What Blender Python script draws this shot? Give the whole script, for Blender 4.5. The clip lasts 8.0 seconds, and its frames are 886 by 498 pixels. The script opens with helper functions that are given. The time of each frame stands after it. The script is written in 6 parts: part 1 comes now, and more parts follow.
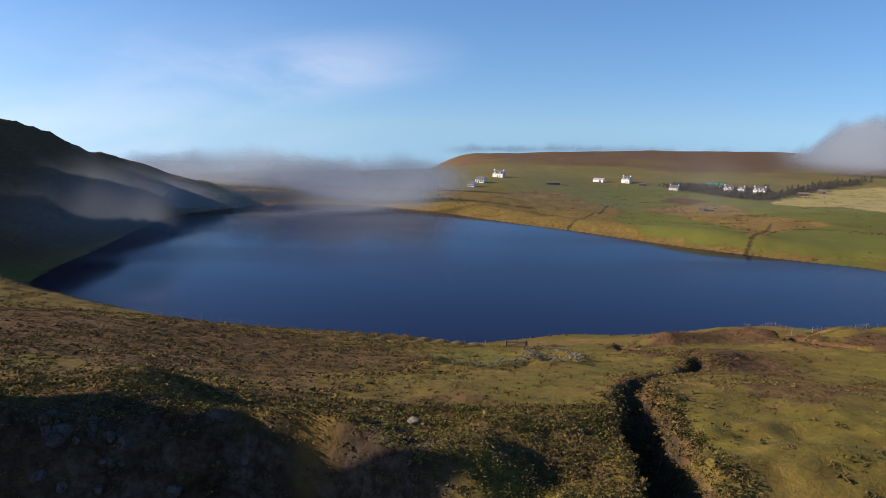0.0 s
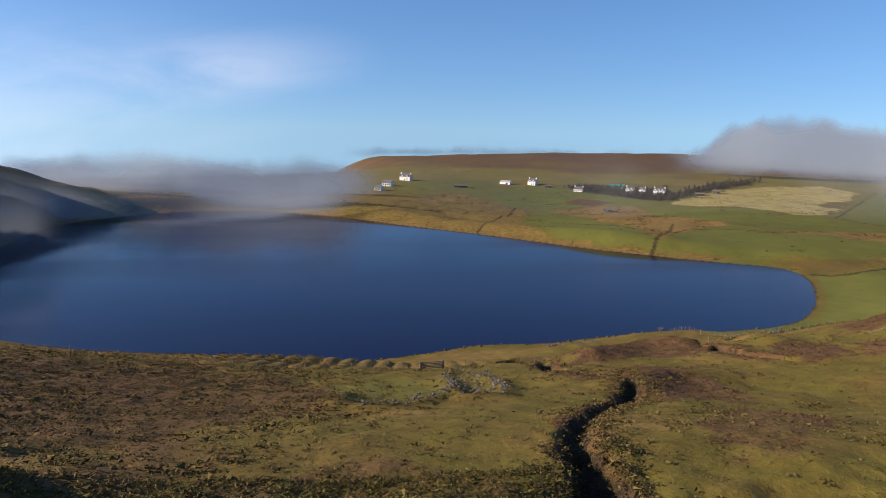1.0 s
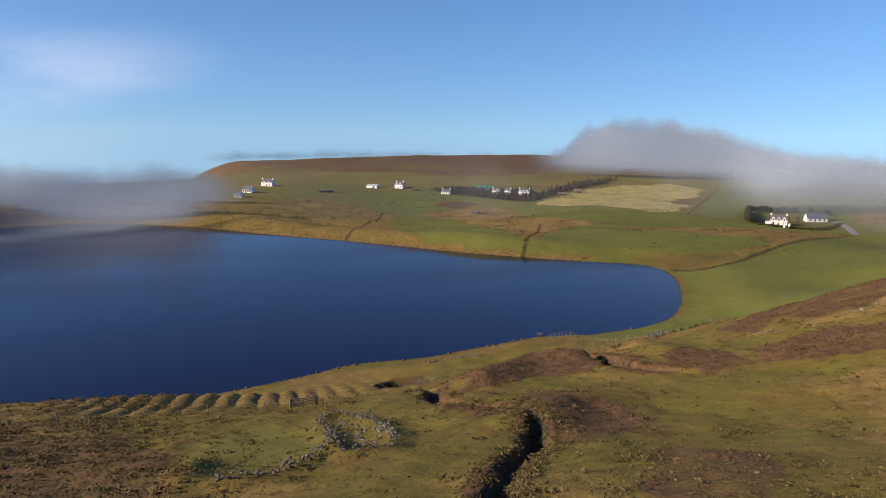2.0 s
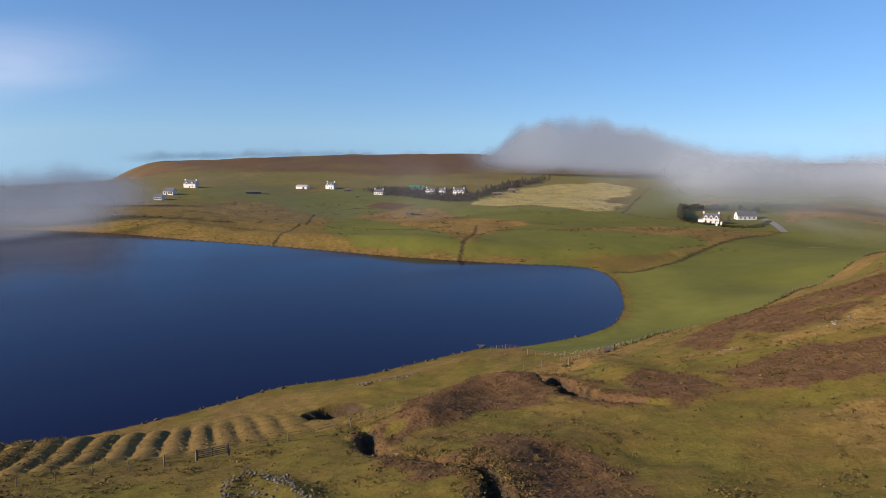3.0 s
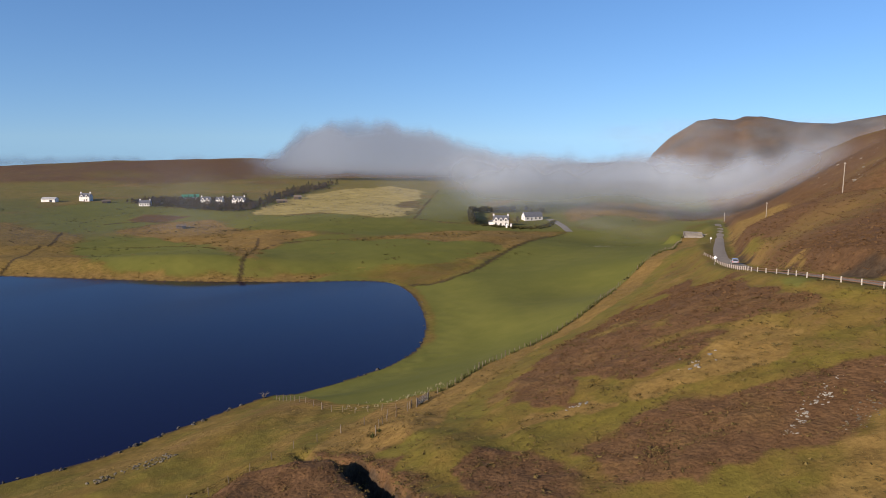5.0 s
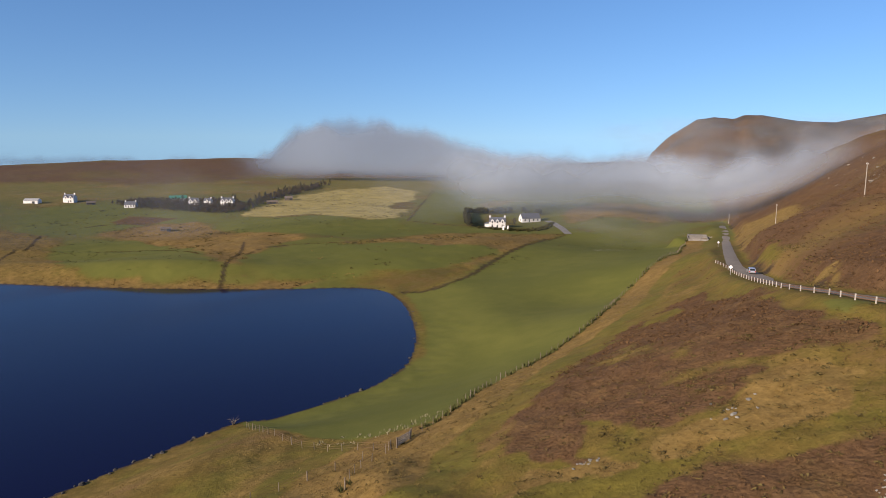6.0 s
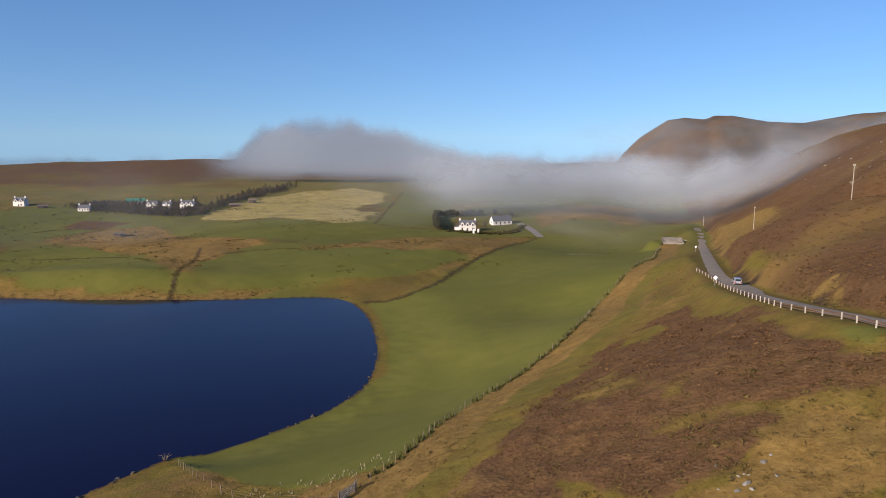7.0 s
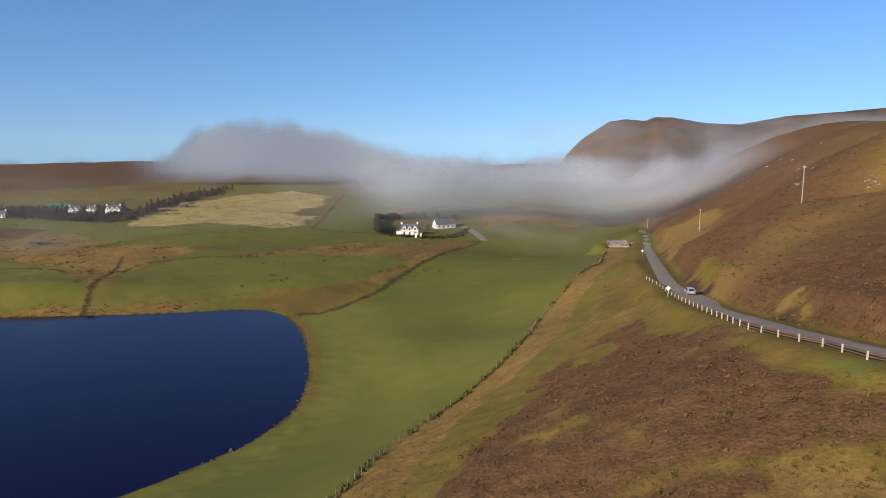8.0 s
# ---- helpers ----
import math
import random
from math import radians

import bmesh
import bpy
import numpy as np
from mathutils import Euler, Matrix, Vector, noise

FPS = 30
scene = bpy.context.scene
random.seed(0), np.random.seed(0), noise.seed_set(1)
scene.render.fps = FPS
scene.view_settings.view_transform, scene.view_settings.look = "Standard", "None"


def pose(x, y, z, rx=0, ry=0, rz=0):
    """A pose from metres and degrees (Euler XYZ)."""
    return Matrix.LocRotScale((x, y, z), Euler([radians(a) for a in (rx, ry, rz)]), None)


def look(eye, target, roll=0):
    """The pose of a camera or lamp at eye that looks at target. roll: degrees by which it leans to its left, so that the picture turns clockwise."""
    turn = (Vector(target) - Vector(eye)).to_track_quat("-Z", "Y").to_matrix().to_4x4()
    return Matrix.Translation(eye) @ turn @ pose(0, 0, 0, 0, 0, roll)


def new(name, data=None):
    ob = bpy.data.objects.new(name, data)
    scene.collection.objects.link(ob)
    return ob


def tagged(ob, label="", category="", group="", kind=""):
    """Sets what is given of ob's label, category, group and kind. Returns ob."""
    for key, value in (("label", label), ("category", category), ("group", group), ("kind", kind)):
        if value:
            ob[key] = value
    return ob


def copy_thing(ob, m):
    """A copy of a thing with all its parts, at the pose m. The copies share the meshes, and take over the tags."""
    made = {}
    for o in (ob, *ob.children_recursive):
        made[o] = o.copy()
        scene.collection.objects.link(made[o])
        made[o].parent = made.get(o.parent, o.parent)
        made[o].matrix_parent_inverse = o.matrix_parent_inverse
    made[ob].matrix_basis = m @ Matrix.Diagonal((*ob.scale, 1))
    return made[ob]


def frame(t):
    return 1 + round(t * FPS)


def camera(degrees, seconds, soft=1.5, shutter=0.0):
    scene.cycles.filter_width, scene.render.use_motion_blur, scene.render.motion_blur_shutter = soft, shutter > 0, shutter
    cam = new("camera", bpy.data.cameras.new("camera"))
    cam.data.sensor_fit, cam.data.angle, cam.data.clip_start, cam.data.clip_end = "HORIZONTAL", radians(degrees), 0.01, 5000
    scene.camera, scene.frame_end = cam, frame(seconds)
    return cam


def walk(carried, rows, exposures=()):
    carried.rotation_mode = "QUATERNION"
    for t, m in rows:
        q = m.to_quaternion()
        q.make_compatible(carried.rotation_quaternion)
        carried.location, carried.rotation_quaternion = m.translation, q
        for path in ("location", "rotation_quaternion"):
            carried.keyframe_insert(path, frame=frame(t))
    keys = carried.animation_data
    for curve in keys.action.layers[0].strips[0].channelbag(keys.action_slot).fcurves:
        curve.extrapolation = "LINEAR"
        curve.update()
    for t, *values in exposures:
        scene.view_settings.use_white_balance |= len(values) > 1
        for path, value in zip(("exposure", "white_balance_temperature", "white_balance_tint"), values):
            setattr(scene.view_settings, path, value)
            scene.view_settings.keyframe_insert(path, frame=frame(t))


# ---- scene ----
cam = camera(63.0, 8.0, soft=0.9)
PATH = [
    (0, (-0.869, -1.898, 52.766), (-0.826, 0.073, 52.428), 0.9),
    (0.5, (-0.644, 3.095, 52.725), (-0.581, 5.065, 52.388), 1.0),
    (1, (-0.412, 8.328, 52.64), (-0.116, 10.279, 52.313), 0.9),
    (1.5, (0.118, 14.014, 52.568), (0.623, 15.923, 52.248), 0.6),
    (2, (1.141, 20.041, 52.521), (1.791, 21.906, 52.206), 0.5),
    (2.2, (1.833, 22.499, 52.523), (2.528, 24.347, 52.208), 0.4),
    (3.3, (7.107, 36.106, 52.577), (8.011, 37.861, 52.263), 0.5),
    (3.5, (8.264, 38.58, 52.573), (9.259, 40.287, 52.262), 0.4),
    (4, (11.701, 44.773, 52.522), (12.971, 46.288, 52.217), 0.0),
    (4.5, (15.727, 50.773, 52.427), (17.03, 52.259, 52.121), 0.1),
    (4.7, (17.591, 52.97, 52.395), (18.892, 54.458, 52.09), 0.3),
    (5.8, (29.074, 64.038, 52.123), (30.381, 65.522, 51.82), -0.0),
    (6, (31.255, 65.899, 52.096), (32.562, 67.381, 51.79), 0.2),
    (6.5, (36.761, 70.308, 51.985), (38.086, 71.775, 51.679), 0.2),
    (7, (42.096, 74.434, 51.907), (43.458, 75.866, 51.603), 0.2),
    (7.5, (47.144, 78.193, 51.854), (48.551, 79.582, 51.552), 0.3),
    (8, (52.133, 81.643, 51.831), (53.6, 82.969, 51.531), 0.2),
]
walk(cam, [(t, look(eye, target, roll)) for t, eye, target, roll in PATH],
     exposures=[(0.0, 0.90, 7150, 18), (1.5, 0.90, 7150, 18), (3.5, 0.80, 7150, 19), (5.0, 0.77, 7150, 19), (8.0, 0.76, 7150, 19)])

# ---- light and sky ----
SUN_AZIMUTH, SUN_HEIGHT = radians(-86), radians(21)          # azimuth clockwise from +y
sun_way = Vector((math.sin(SUN_AZIMUTH) * math.cos(SUN_HEIGHT), math.cos(SUN_AZIMUTH) * math.cos(SUN_HEIGHT), math.sin(SUN_HEIGHT)))
sun_lamp = bpy.data.lights.new("sun", "SUN")
sun_lamp.energy, sun_lamp.angle, sun_lamp.color = 4.2, radians(0.6), (1.0, 0.90, 0.76)
sun = new("sun", sun_lamp)
sun.matrix_world = look(sun_way * 400, (0, 0, 0))

world = bpy.data.worlds.new("world")
world.use_nodes = True
scene.world = world


def node(tree, kind, **values):
    """A node with its properties and inputs set; a socket as a value is linked."""
    n = tree.nodes.new(kind)
    for key, value in values.items():
        if key == "p_operation":
            n.operation = value
            continue
        if key == "p_use_clamp":
            n.use_clamp = value
            continue
        if key == "p_interpolation_type":
            n.interpolation_type = value
            continue
        if key == "p_attribute_name":
            n.attribute_name = value
            continue
        socket = n.inputs[int(key[1:])] if key[0] == "i" and key[1:].isdigit() else n.inputs[key.replace("_", " ")]
        if isinstance(value, bpy.types.NodeSocket):
            tree.links.new(value, socket)
        else:
            socket.default_value = value
    return n


def maths(tree, operation, a, b=0.0, clamp=False):
    return node(tree, "ShaderNodeMath", p_operation=operation, p_use_clamp=clamp, i0=a, i1=b).outputs[0]


def blend(tree, factor, a, b, kind="MIX"):
    n = tree.nodes.new("ShaderNodeMix")
    n.data_type, n.blend_type = "RGBA", kind
    for socket, value in ((n.inputs[0], factor), (n.inputs[6], a), (n.inputs[7], b)):
        if isinstance(value, bpy.types.NodeSocket):
            tree.links.new(value, socket)
        else:
            socket.default_value = value if not isinstance(value, tuple) else (*value[:3], 1)
    return n.outputs[2]


def remap(tree, value, low, high, to_low=0.0, to_high=1.0):
    return node(tree, "ShaderNodeMapRange", p_interpolation_type="SMOOTHSTEP", Value=value, From_Min=low, From_Max=high, To_Min=to_low, To_Max=to_high).outputs[0]


def make_sky():
    t = world.node_tree
    t.nodes.clear()
    way = node(t, "ShaderNodeTexCoord").outputs["Generated"]
    split = node(t, "ShaderNodeSeparateXYZ", Vector=way)
    # distance below the eye's level is lost in haze of the horizon's colour
    up = maths(t, "ADD", maths(t, "MULTIPLY", maths(t, "MAXIMUM", split.outputs[2], 0.0), 0.95), 0.085)
    lifted = node(t, "ShaderNodeCombineXYZ", X=split.outputs[0], Y=split.outputs[1], Z=up).outputs[0]
    sky = node(t, "ShaderNodeTexSky")
    sky.sky_type, sky.sun_disc, sky.sun_elevation, sky.sun_rotation = "NISHITA", False, SUN_HEIGHT, SUN_AZIMUTH
    sky.altitude, sky.air_density, sky.dust_density, sky.ozone_density = 600.0, 1.0, 0.9, 6.0
    t.links.new(lifted, sky.inputs[0])
    rich = node(t, "ShaderNodeHueSaturation", Saturation=1.08, Value=1.0, Color=sky.outputs[0]).outputs[0]
    # thin high cloud on the sunward side: a veil, and one drawn-out wisp
    turn = maths(t, "ARCTAN2", split.outputs[0], split.outputs[1])
    plane = node(t, "ShaderNodeCombineXYZ", X=maths(t, "MULTIPLY", turn, 2.6), Y=maths(t, "ADD", maths(t, "MULTIPLY", split.outputs[2], 8.0), maths(t, "MULTIPLY", turn, -0.9)), Z=0.4).outputs[0]
    puffs = node(t, "ShaderNodeTexNoise", Vector=plane, Scale=1.5, Detail=7.0, Roughness=0.56, Distortion=0.35).outputs[0]
    veil = maths(t, "MULTIPLY", remap(t, puffs, 0.30, 0.75, 0.04, 0.22), remap(t, turn, 0.02, -0.40))
    veil = maths(t, "MULTIPLY", veil, remap(t, split.outputs[2], 0.17, 0.04))
    u = maths(t, "DIVIDE", maths(t, "ADD", turn, 0.130), 0.19)
    v = maths(t, "DIVIDE", maths(t, "SUBTRACT", maths(t, "SUBTRACT", split.outputs[2], 0.074), maths(t, "MULTIPLY", maths(t, "ADD", turn, 0.130), 0.10)), 0.055)
    wisp = remap(t, maths(t, "SQRT", maths(t, "ADD", maths(t, "MULTIPLY", u, u), maths(t, "MULTIPLY", v, v))), 1.15, 0.0)
    wisp = maths(t, "MULTIPLY", wisp, remap(t, puffs, 0.32, 0.72, 0.0, 0.22))
    glow = blend(t, maths(t, "ADD", veil, wisp, True), rich, (6.4, 6.5, 7.2))
    back = node(t, "ShaderNodeBackground", Color=glow, Strength=0.097)
    out = node(t, "ShaderNodeOutputWorld")
    t.links.new(back.outputs[0], out.inputs[0])


make_sky()

# ---- materials ----
def material(name):
    m = bpy.data.materials.new(name)
    m.use_nodes = True
    t = m.node_tree
    t.nodes.clear()
    out = node(t, "ShaderNodeOutputMaterial")
    return m, t, out


def surface(name, colour, second=None, size=1.0, roughness=0.85, metal=0.0, bump=0.15, fine=8.0, vary=0.12, specular=0.3):
    """A plain surface with broad stains, fine grain and a light relief; each object a little different."""
    m, t, out = material(name)
    second = second or tuple(c * 0.6 for c in colour)
    at = node(t, "ShaderNodeTexCoord").outputs["Object"]
    broad = node(t, "ShaderNodeTexNoise", Vector=at, Scale=1.0 / size, Detail=4.0, Roughness=0.6).outputs[0]
    small = node(t, "ShaderNodeTexNoise", Vector=at, Scale=fine / size, Detail=5.0, Roughness=0.65).outputs[0]
    mixed = blend(t, remap(t, maths(t, "ADD", maths(t, "MULTIPLY", broad, 0.6), maths(t, "MULTIPLY", small, 0.4)), 0.35, 0.68), colour, second)
    chance = node(t, "ShaderNodeObjectInfo").outputs["Random"]
    shade = maths(t, "ADD", 1.0 - vary, maths(t, "MULTIPLY", chance, 2 * vary))
    mixed = blend(t, 1.0, mixed, node(t, "ShaderNodeCombineXYZ", X=shade, Y=shade, Z=shade).outputs[0], "MULTIPLY")
    relief = node(t, "ShaderNodeBump", Strength=bump, Distance=0.05 * size, Height=small).outputs[0]
    b = node(t, "ShaderNodeBsdfPrincipled", Base_Color=mixed, Roughness=roughness, Metallic=metal, Normal=relief, Specular_IOR_Level=specular)
    t.links.new(b.outputs[0], out.inputs[0])
    return m


def ground_material():
    m, t, out = material("moorland")
    at = node(t, "ShaderNodeNewGeometry").outputs["Position"]
    kind = lambda n: node(t, "ShaderNodeAttribute", p_attribute_name=n).outputs["Fac"]
    noise_at = lambda scale, detail=5.0, rough_=0.6: node(t, "ShaderNodeTexNoise", Vector=at, Scale=scale, Detail=detail, Roughness=rough_).outputs[0]
    n90, n12, n2, n05 = noise_at(0.011, 4.0), noise_at(0.085), noise_at(0.5), noise_at(2.1, 6.0, 0.7)
    n4 = noise_at(0.23, 4.0)
    cells = node(t, "ShaderNodeTexVoronoi", Vector=at, Scale=2.3, Randomness=1.0).outputs["Distance"]
    soft = maths(t, "ADD", maths(t, "MULTIPLY", n2, 0.5), maths(t, "MULTIPLY", n05, 0.5))
    patchy = maths(t, "ADD", maths(t, "MULTIPLY", n12, 0.6), maths(t, "MULTIPLY", n4, 0.4))
    def tone(low, high, v=soft, a=0.34, b=0.68):
        return blend(t, remap(t, v, a, b), low, high)
    grass = tone((0.098, 0.079, 0.015), (0.152, 0.124, 0.024))
    grass = blend(t, remap(t, patchy, 0.42, 0.60), grass, tone((0.112, 0.077, 0.018), (0.178, 0.120, 0.031)))
    pasture = blend(t, remap(t, maths(t, "ADD", maths(t, "MULTIPLY", n90, 0.45), maths(t, "MULTIPLY", patchy, 0.55)), 0.40, 0.60), (0.098, 0.106, 0.021), (0.126, 0.128, 0.027))
    pasture = blend(t, maths(t, "MULTIPLY", remap(t, n05, 0.45, 0.75), 0.35), pasture, (0.16, 0.142, 0.046))
    heather = tone((0.078, 0.042, 0.019), (0.140, 0.078, 0.036))
    heather = blend(t, remap(t, patchy, 0.48, 0.66), heather, tone((0.090, 0.052, 0.021), (0.165, 0.098, 0.040)))
    orange = tone((0.136, 0.085, 0.025), (0.250, 0.162, 0.051))
    orange = blend(t, remap(t, patchy, 0.49, 0.68, 0.0, 0.6), orange, tone((0.118, 0.088, 0.022), (0.185, 0.138, 0.038)))
    straw = tone((0.225, 0.180, 0.058), (0.40, 0.320, 0.112), maths(t, "ADD", maths(t, "MULTIPLY", patchy, 0.6), maths(t, "MULTIPLY", n05, 0.4)), 0.38, 0.62)
    bare = tone((0.020, 0.013, 0.008), (0.080, 0.057, 0.036))
    rock = tone((0.040, 0.036, 0.032), (0.17, 0.155, 0.135))
    edge = maths(t, "ADD", maths(t, "MULTIPLY", maths(t, "SUBTRACT", n2, 0.5), 1.5), maths(t, "MULTIPLY", maths(t, "SUBTRACT", n05, 0.5), 0.9))
    colour = grass
    for name, paint, ragged in (("orange", orange, 0.8), ("straw", straw, 0.5), ("pasture", pasture, 0.4), ("heather", heather, 1.0), ("bare", bare, 0.5), ("rock", rock, 0.8)):
        weight = remap(t, maths(t, "ADD", kind(name), maths(t, "MULTIPLY", edge, ragged * 0.55)), 0.16, 0.84)
        weight = maths(t, "MULTIPLY", weight, remap(t, kind(name), 0.0, 0.15))
        colour = blend(t, weight, colour, paint)
    lift = maths(t, "ADD", maths(t, "MULTIPLY", n05, 0.5), maths(t, "MULTIPLY", maths(t, "SUBTRACT", 1.0, cells), maths(t, "MULTIPLY", kind("heather"), 0.35)))
    coarse = maths(t, "SUBTRACT", 1.0, maths(t, "MULTIPLY", kind("pasture"), 0.8))
    relief = node(t, "ShaderNodeBump", Strength=maths(t, "MULTIPLY", coarse, 0.75), Distance=0.38, Height=lift).outputs[0]
    b = node(t, "ShaderNodeBsdfPrincipled", Base_Color=colour, Roughness=0.95, Normal=relief, Specular_IOR_Level=0.12)
    t.links.new(b.outputs[0], out.inputs[0])
    return m


def water_material():
    m, t, out = material("loch_water")
    at = node(t, "ShaderNodeNewGeometry").outputs["Position"]
    calm = node(t, "ShaderNodeTexNoise", Vector=node(t, "ShaderNodeMapping", Vector=at, Scale=(0.0035, 0.014, 1.0), Rotation=(0, 0, radians(6))).outputs[0], Scale=1.0, Detail=5.0, Roughness=0.5).outputs[0]
    ripple = node(t, "ShaderNodeTexNoise", Vector=at, Scale=1.4, Detail=5.0, Roughness=0.6).outputs[0]
    stir = remap(t, calm, 0.42, 0.58)
    relief = node(t, "ShaderNodeBump", Strength=maths(t, "ADD", 0.06, maths(t, "MULTIPLY", stir, 0.22)), Distance=0.12, Height=ripple).outputs[0]
    b = node(t, "ShaderNodeBsdfPrincipled", Base_Color=(0.0034, 0.0014, 0.0215, 1), Roughness=maths(t, "ADD", 0.07, maths(t, "MULTIPLY", stir, 0.10)), IOR=1.333, Normal=relief, Specular_IOR_Level=0.25)
    t.links.new(b.outputs[0], out.inputs[0])
    return m


def mist_material():
    """Thin sheets of mist; how thick they are is given at each point of the sheet and broken up by eddies."""
    m, t, out = material("mist")
    at = node(t, "ShaderNodeNewGeometry").outputs["Position"]
    thick = node(t, "ShaderNodeAttribute", p_attribute_name="thick").outputs["Fac"]
    eddy = node(t, "ShaderNodeTexNoise", Vector=node(t, "ShaderNodeMapping", Vector=at, Scale=(0.010, 0.010, 0.026)).outputs[0], Scale=1.0, Detail=6.0, Roughness=0.55).outputs[0]
    cover = maths(t, "MULTIPLY", thick, remap(t, maths(t, "ADD", eddy, maths(t, "MULTIPLY", thick, 0.35)), 0.36, 0.66), True)
    white = node(t, "ShaderNodeBsdfDiffuse", Color=(0.41, 0.475, 0.545, 1))
    through_ = node(t, "ShaderNodeBsdfTranslucent", Color=(0.41, 0.475, 0.545, 1))
    body = node(t, "ShaderNodeMixShader", i0=0.5, i1=white.outputs[0], i2=through_.outputs[0])
    clear = node(t, "ShaderNodeBsdfTransparent")
    both = node(t, "ShaderNodeMixShader", i0=cover, i1=clear.outputs[0], i2=body.outputs[0])
    t.links.new(both.outputs[0], out.inputs[0])
    return m


MOOR, WATER, MIST = ground_material(), water_material(), mist_material()
ASPHALT = surface("worn_asphalt", (0.22, 0.188, 0.148), (0.31, 0.268, 0.21), 3.0, 0.9)
HARLING = surface("white_harling", (0.80, 0.79, 0.76), (0.68, 0.66, 0.62), 2.5, 0.9)
SLATE = surface("grey_slate", (0.075, 0.08, 0.095), (0.14, 0.145, 0.16), 0.8, 0.6)
STONE = surface("lichened_stone", (0.062, 0.055, 0.040), (0.165, 0.148, 0.108), 0.5, 0.9, bump=0.5, vary=0.35)
TAN_ROCK = surface("tan_rock", (0.19, 0.165, 0.13), (0.11, 0.095, 0.075), 0.9, 0.9, bump=0.6, vary=0.25)
PALE_STONE = surface("pale_stone", (0.28, 0.27, 0.235), (0.15, 0.142, 0.12), 0.4, 0.9, bump=0.5, vary=0.25)
DARK_ROCK = surface("dark_rock", (0.022, 0.020, 0.018), (0.095, 0.09, 0.082), 0.9, 0.9, bump=0.7, vary=0.3)
WOOD = surface("weathered_wood", (0.20, 0.165, 0.125), (0.11, 0.09, 0.07), 0.5, 0.9)
PALE_WOOD = surface("pale_post_wood", (0.44, 0.41, 0.36), (0.30, 0.28, 0.24), 0.5, 0.9)
RUST = surface("rusty_rail", (0.10, 0.055, 0.035), (0.17, 0.10, 0.06), 1.0, 0.7, 0.2)
POLE_WOOD = surface("grey_pole_wood", (0.36, 0.32, 0.27), (0.24, 0.21, 0.17), 1.0, 0.9)
GLASS = surface("dark_window_glass", (0.012, 0.015, 0.02), (0.02, 0.025, 0.03), 1.0, 0.08, specular=0.5, bump=0.0)
# ---- the lie of the land: plain number work on arrays of x and y ----
LAKE = [(94, 183), (111, 184.5), (120, 186.5), (133, 193.5), (148, 209), (164, 232), (173.5, 251), (175.5, 264), (168, 274),
        (152, 285), (135.5, 299), (115, 318), (97, 338), (80, 358), (62, 377), (34, 405), (14, 428), (-14, 453), (-45, 473),
        (-80, 473), (-112, 456), (-135, 426), (-144, 395), (-142, 348), (-137, 300), (-133, 245), (-122, 212), (-98, 188),
        (-72, 174), (-45, 167), (-20, 165), (2, 167), (20, 172), (35, 177.5), (51, 177.5), (66, 181), (80, 184.5), (87, 185.5)]
# rounded rises and dips: x, y, height, radius
BROAD_HILLS = [
    (300, 60, 38.7, 300), (369, 924, 11.3, 190), (335, 362, -21.8, 120), (900, 450, 11.1, 120), (110, 560, -7.5, 120), (1000, 700, 9, 120),
    (93, 994, -1.4, 120), (475, 877, 11.7, 120), (600, 800, -4, 120), (760, 640, 2.4, 120), (528, 235, 24.6, 120), (184, 981, 8.9, 120),
    (528, 235, 31.5, 75), (114, 392, -13.9, 75), (600, 400, -6.5, 75), (450, 700, -2.7, 75), (71, 662, 4.4, 75), (560, 320, -17.5, 75),
    (520, 500, -2, 75), (150, 225, -24.8, 48), (300, 60, 19.1, 48), (400, 150, 18.2, 48), (255, 184, -12.2, 48), (450, 300, -11.4, 48)]
SMALL_HILLS = [
    (345, 242, -11.5, 48), (-260, 200, 9.4, 48), (500, 300, -25.8, 48), (440, 235, -29.6, 48), (-200, 300, -5.2, 48), (438, 185, 12, 48),
    (343, 318, -9.4, 48), (-300, 350, 3, 48), (-60, 560, -3.3, 48), (287, 407, 3.3, 48), (-250, 430, -1.5, 48), (30, 160, -22.7, 40),
    (-60, 40, 12.8, 40), (210, 40, 9, 40), (-150, 120, 10.6, 32), (297, 130, 12.5, 32), (230, 250, -10.3, 32), (-100, 110, 1.8, 32),
    (179, 309, -5.8, 32), (295, 183, -10.3, 32), (290, 260, -6, 32), (253, 337, -4.8, 32), (345, 242, -7.9, 32), (120, 160, -5.8, 25)]
SMALL_RISES = [
    (120, 40, 7.5, 25), (-40, 150, -9.5, 22), (40, 35, 5, 22), (124, 97, 2.1, 22), (76, 131, -3.5, 22), (199, 184, -8.8, 22),
    (249, 119, -16.2, 22), (226, 131, 10, 22), (168, 154, -3.2, 22), (-1, 40, 2.4, 22), (-33, 90, -0.9, 22), (52, 72, -4.2, 22),
    (197, 140, -4.4, 22), (-16, 72, -3.3, 22), (35, 98, 0.4, 22), (144, 130, -3.9, 22), (140, 175, -8.1, 22), (95, 165, -8, 22),
    (86, 108, -2.7, 22), (0, 117, -1.2, 22), (120, 128, -3.4, 22), (220, 70, 8.5, 22), (150, 60, 2.6, 22), (-25, 38, 1.5, 22)]
LATER_RISES = [
    (-90, 136, -6.0, 20), (-32, 146, 1.6, 15), (-62, 146, -0.3, 12), (-5, 150, 0.4, 14), (430, 150, -9.5, 55), (530, 212, -5.5, 45), (470, 150, -3.0, 60), (226, 130, 1.6, 13), (297, 182, 2.0, 14)]
HILLS = BROAD_HILLS + SMALL_HILLS + SMALL_RISES + LATER_RISES
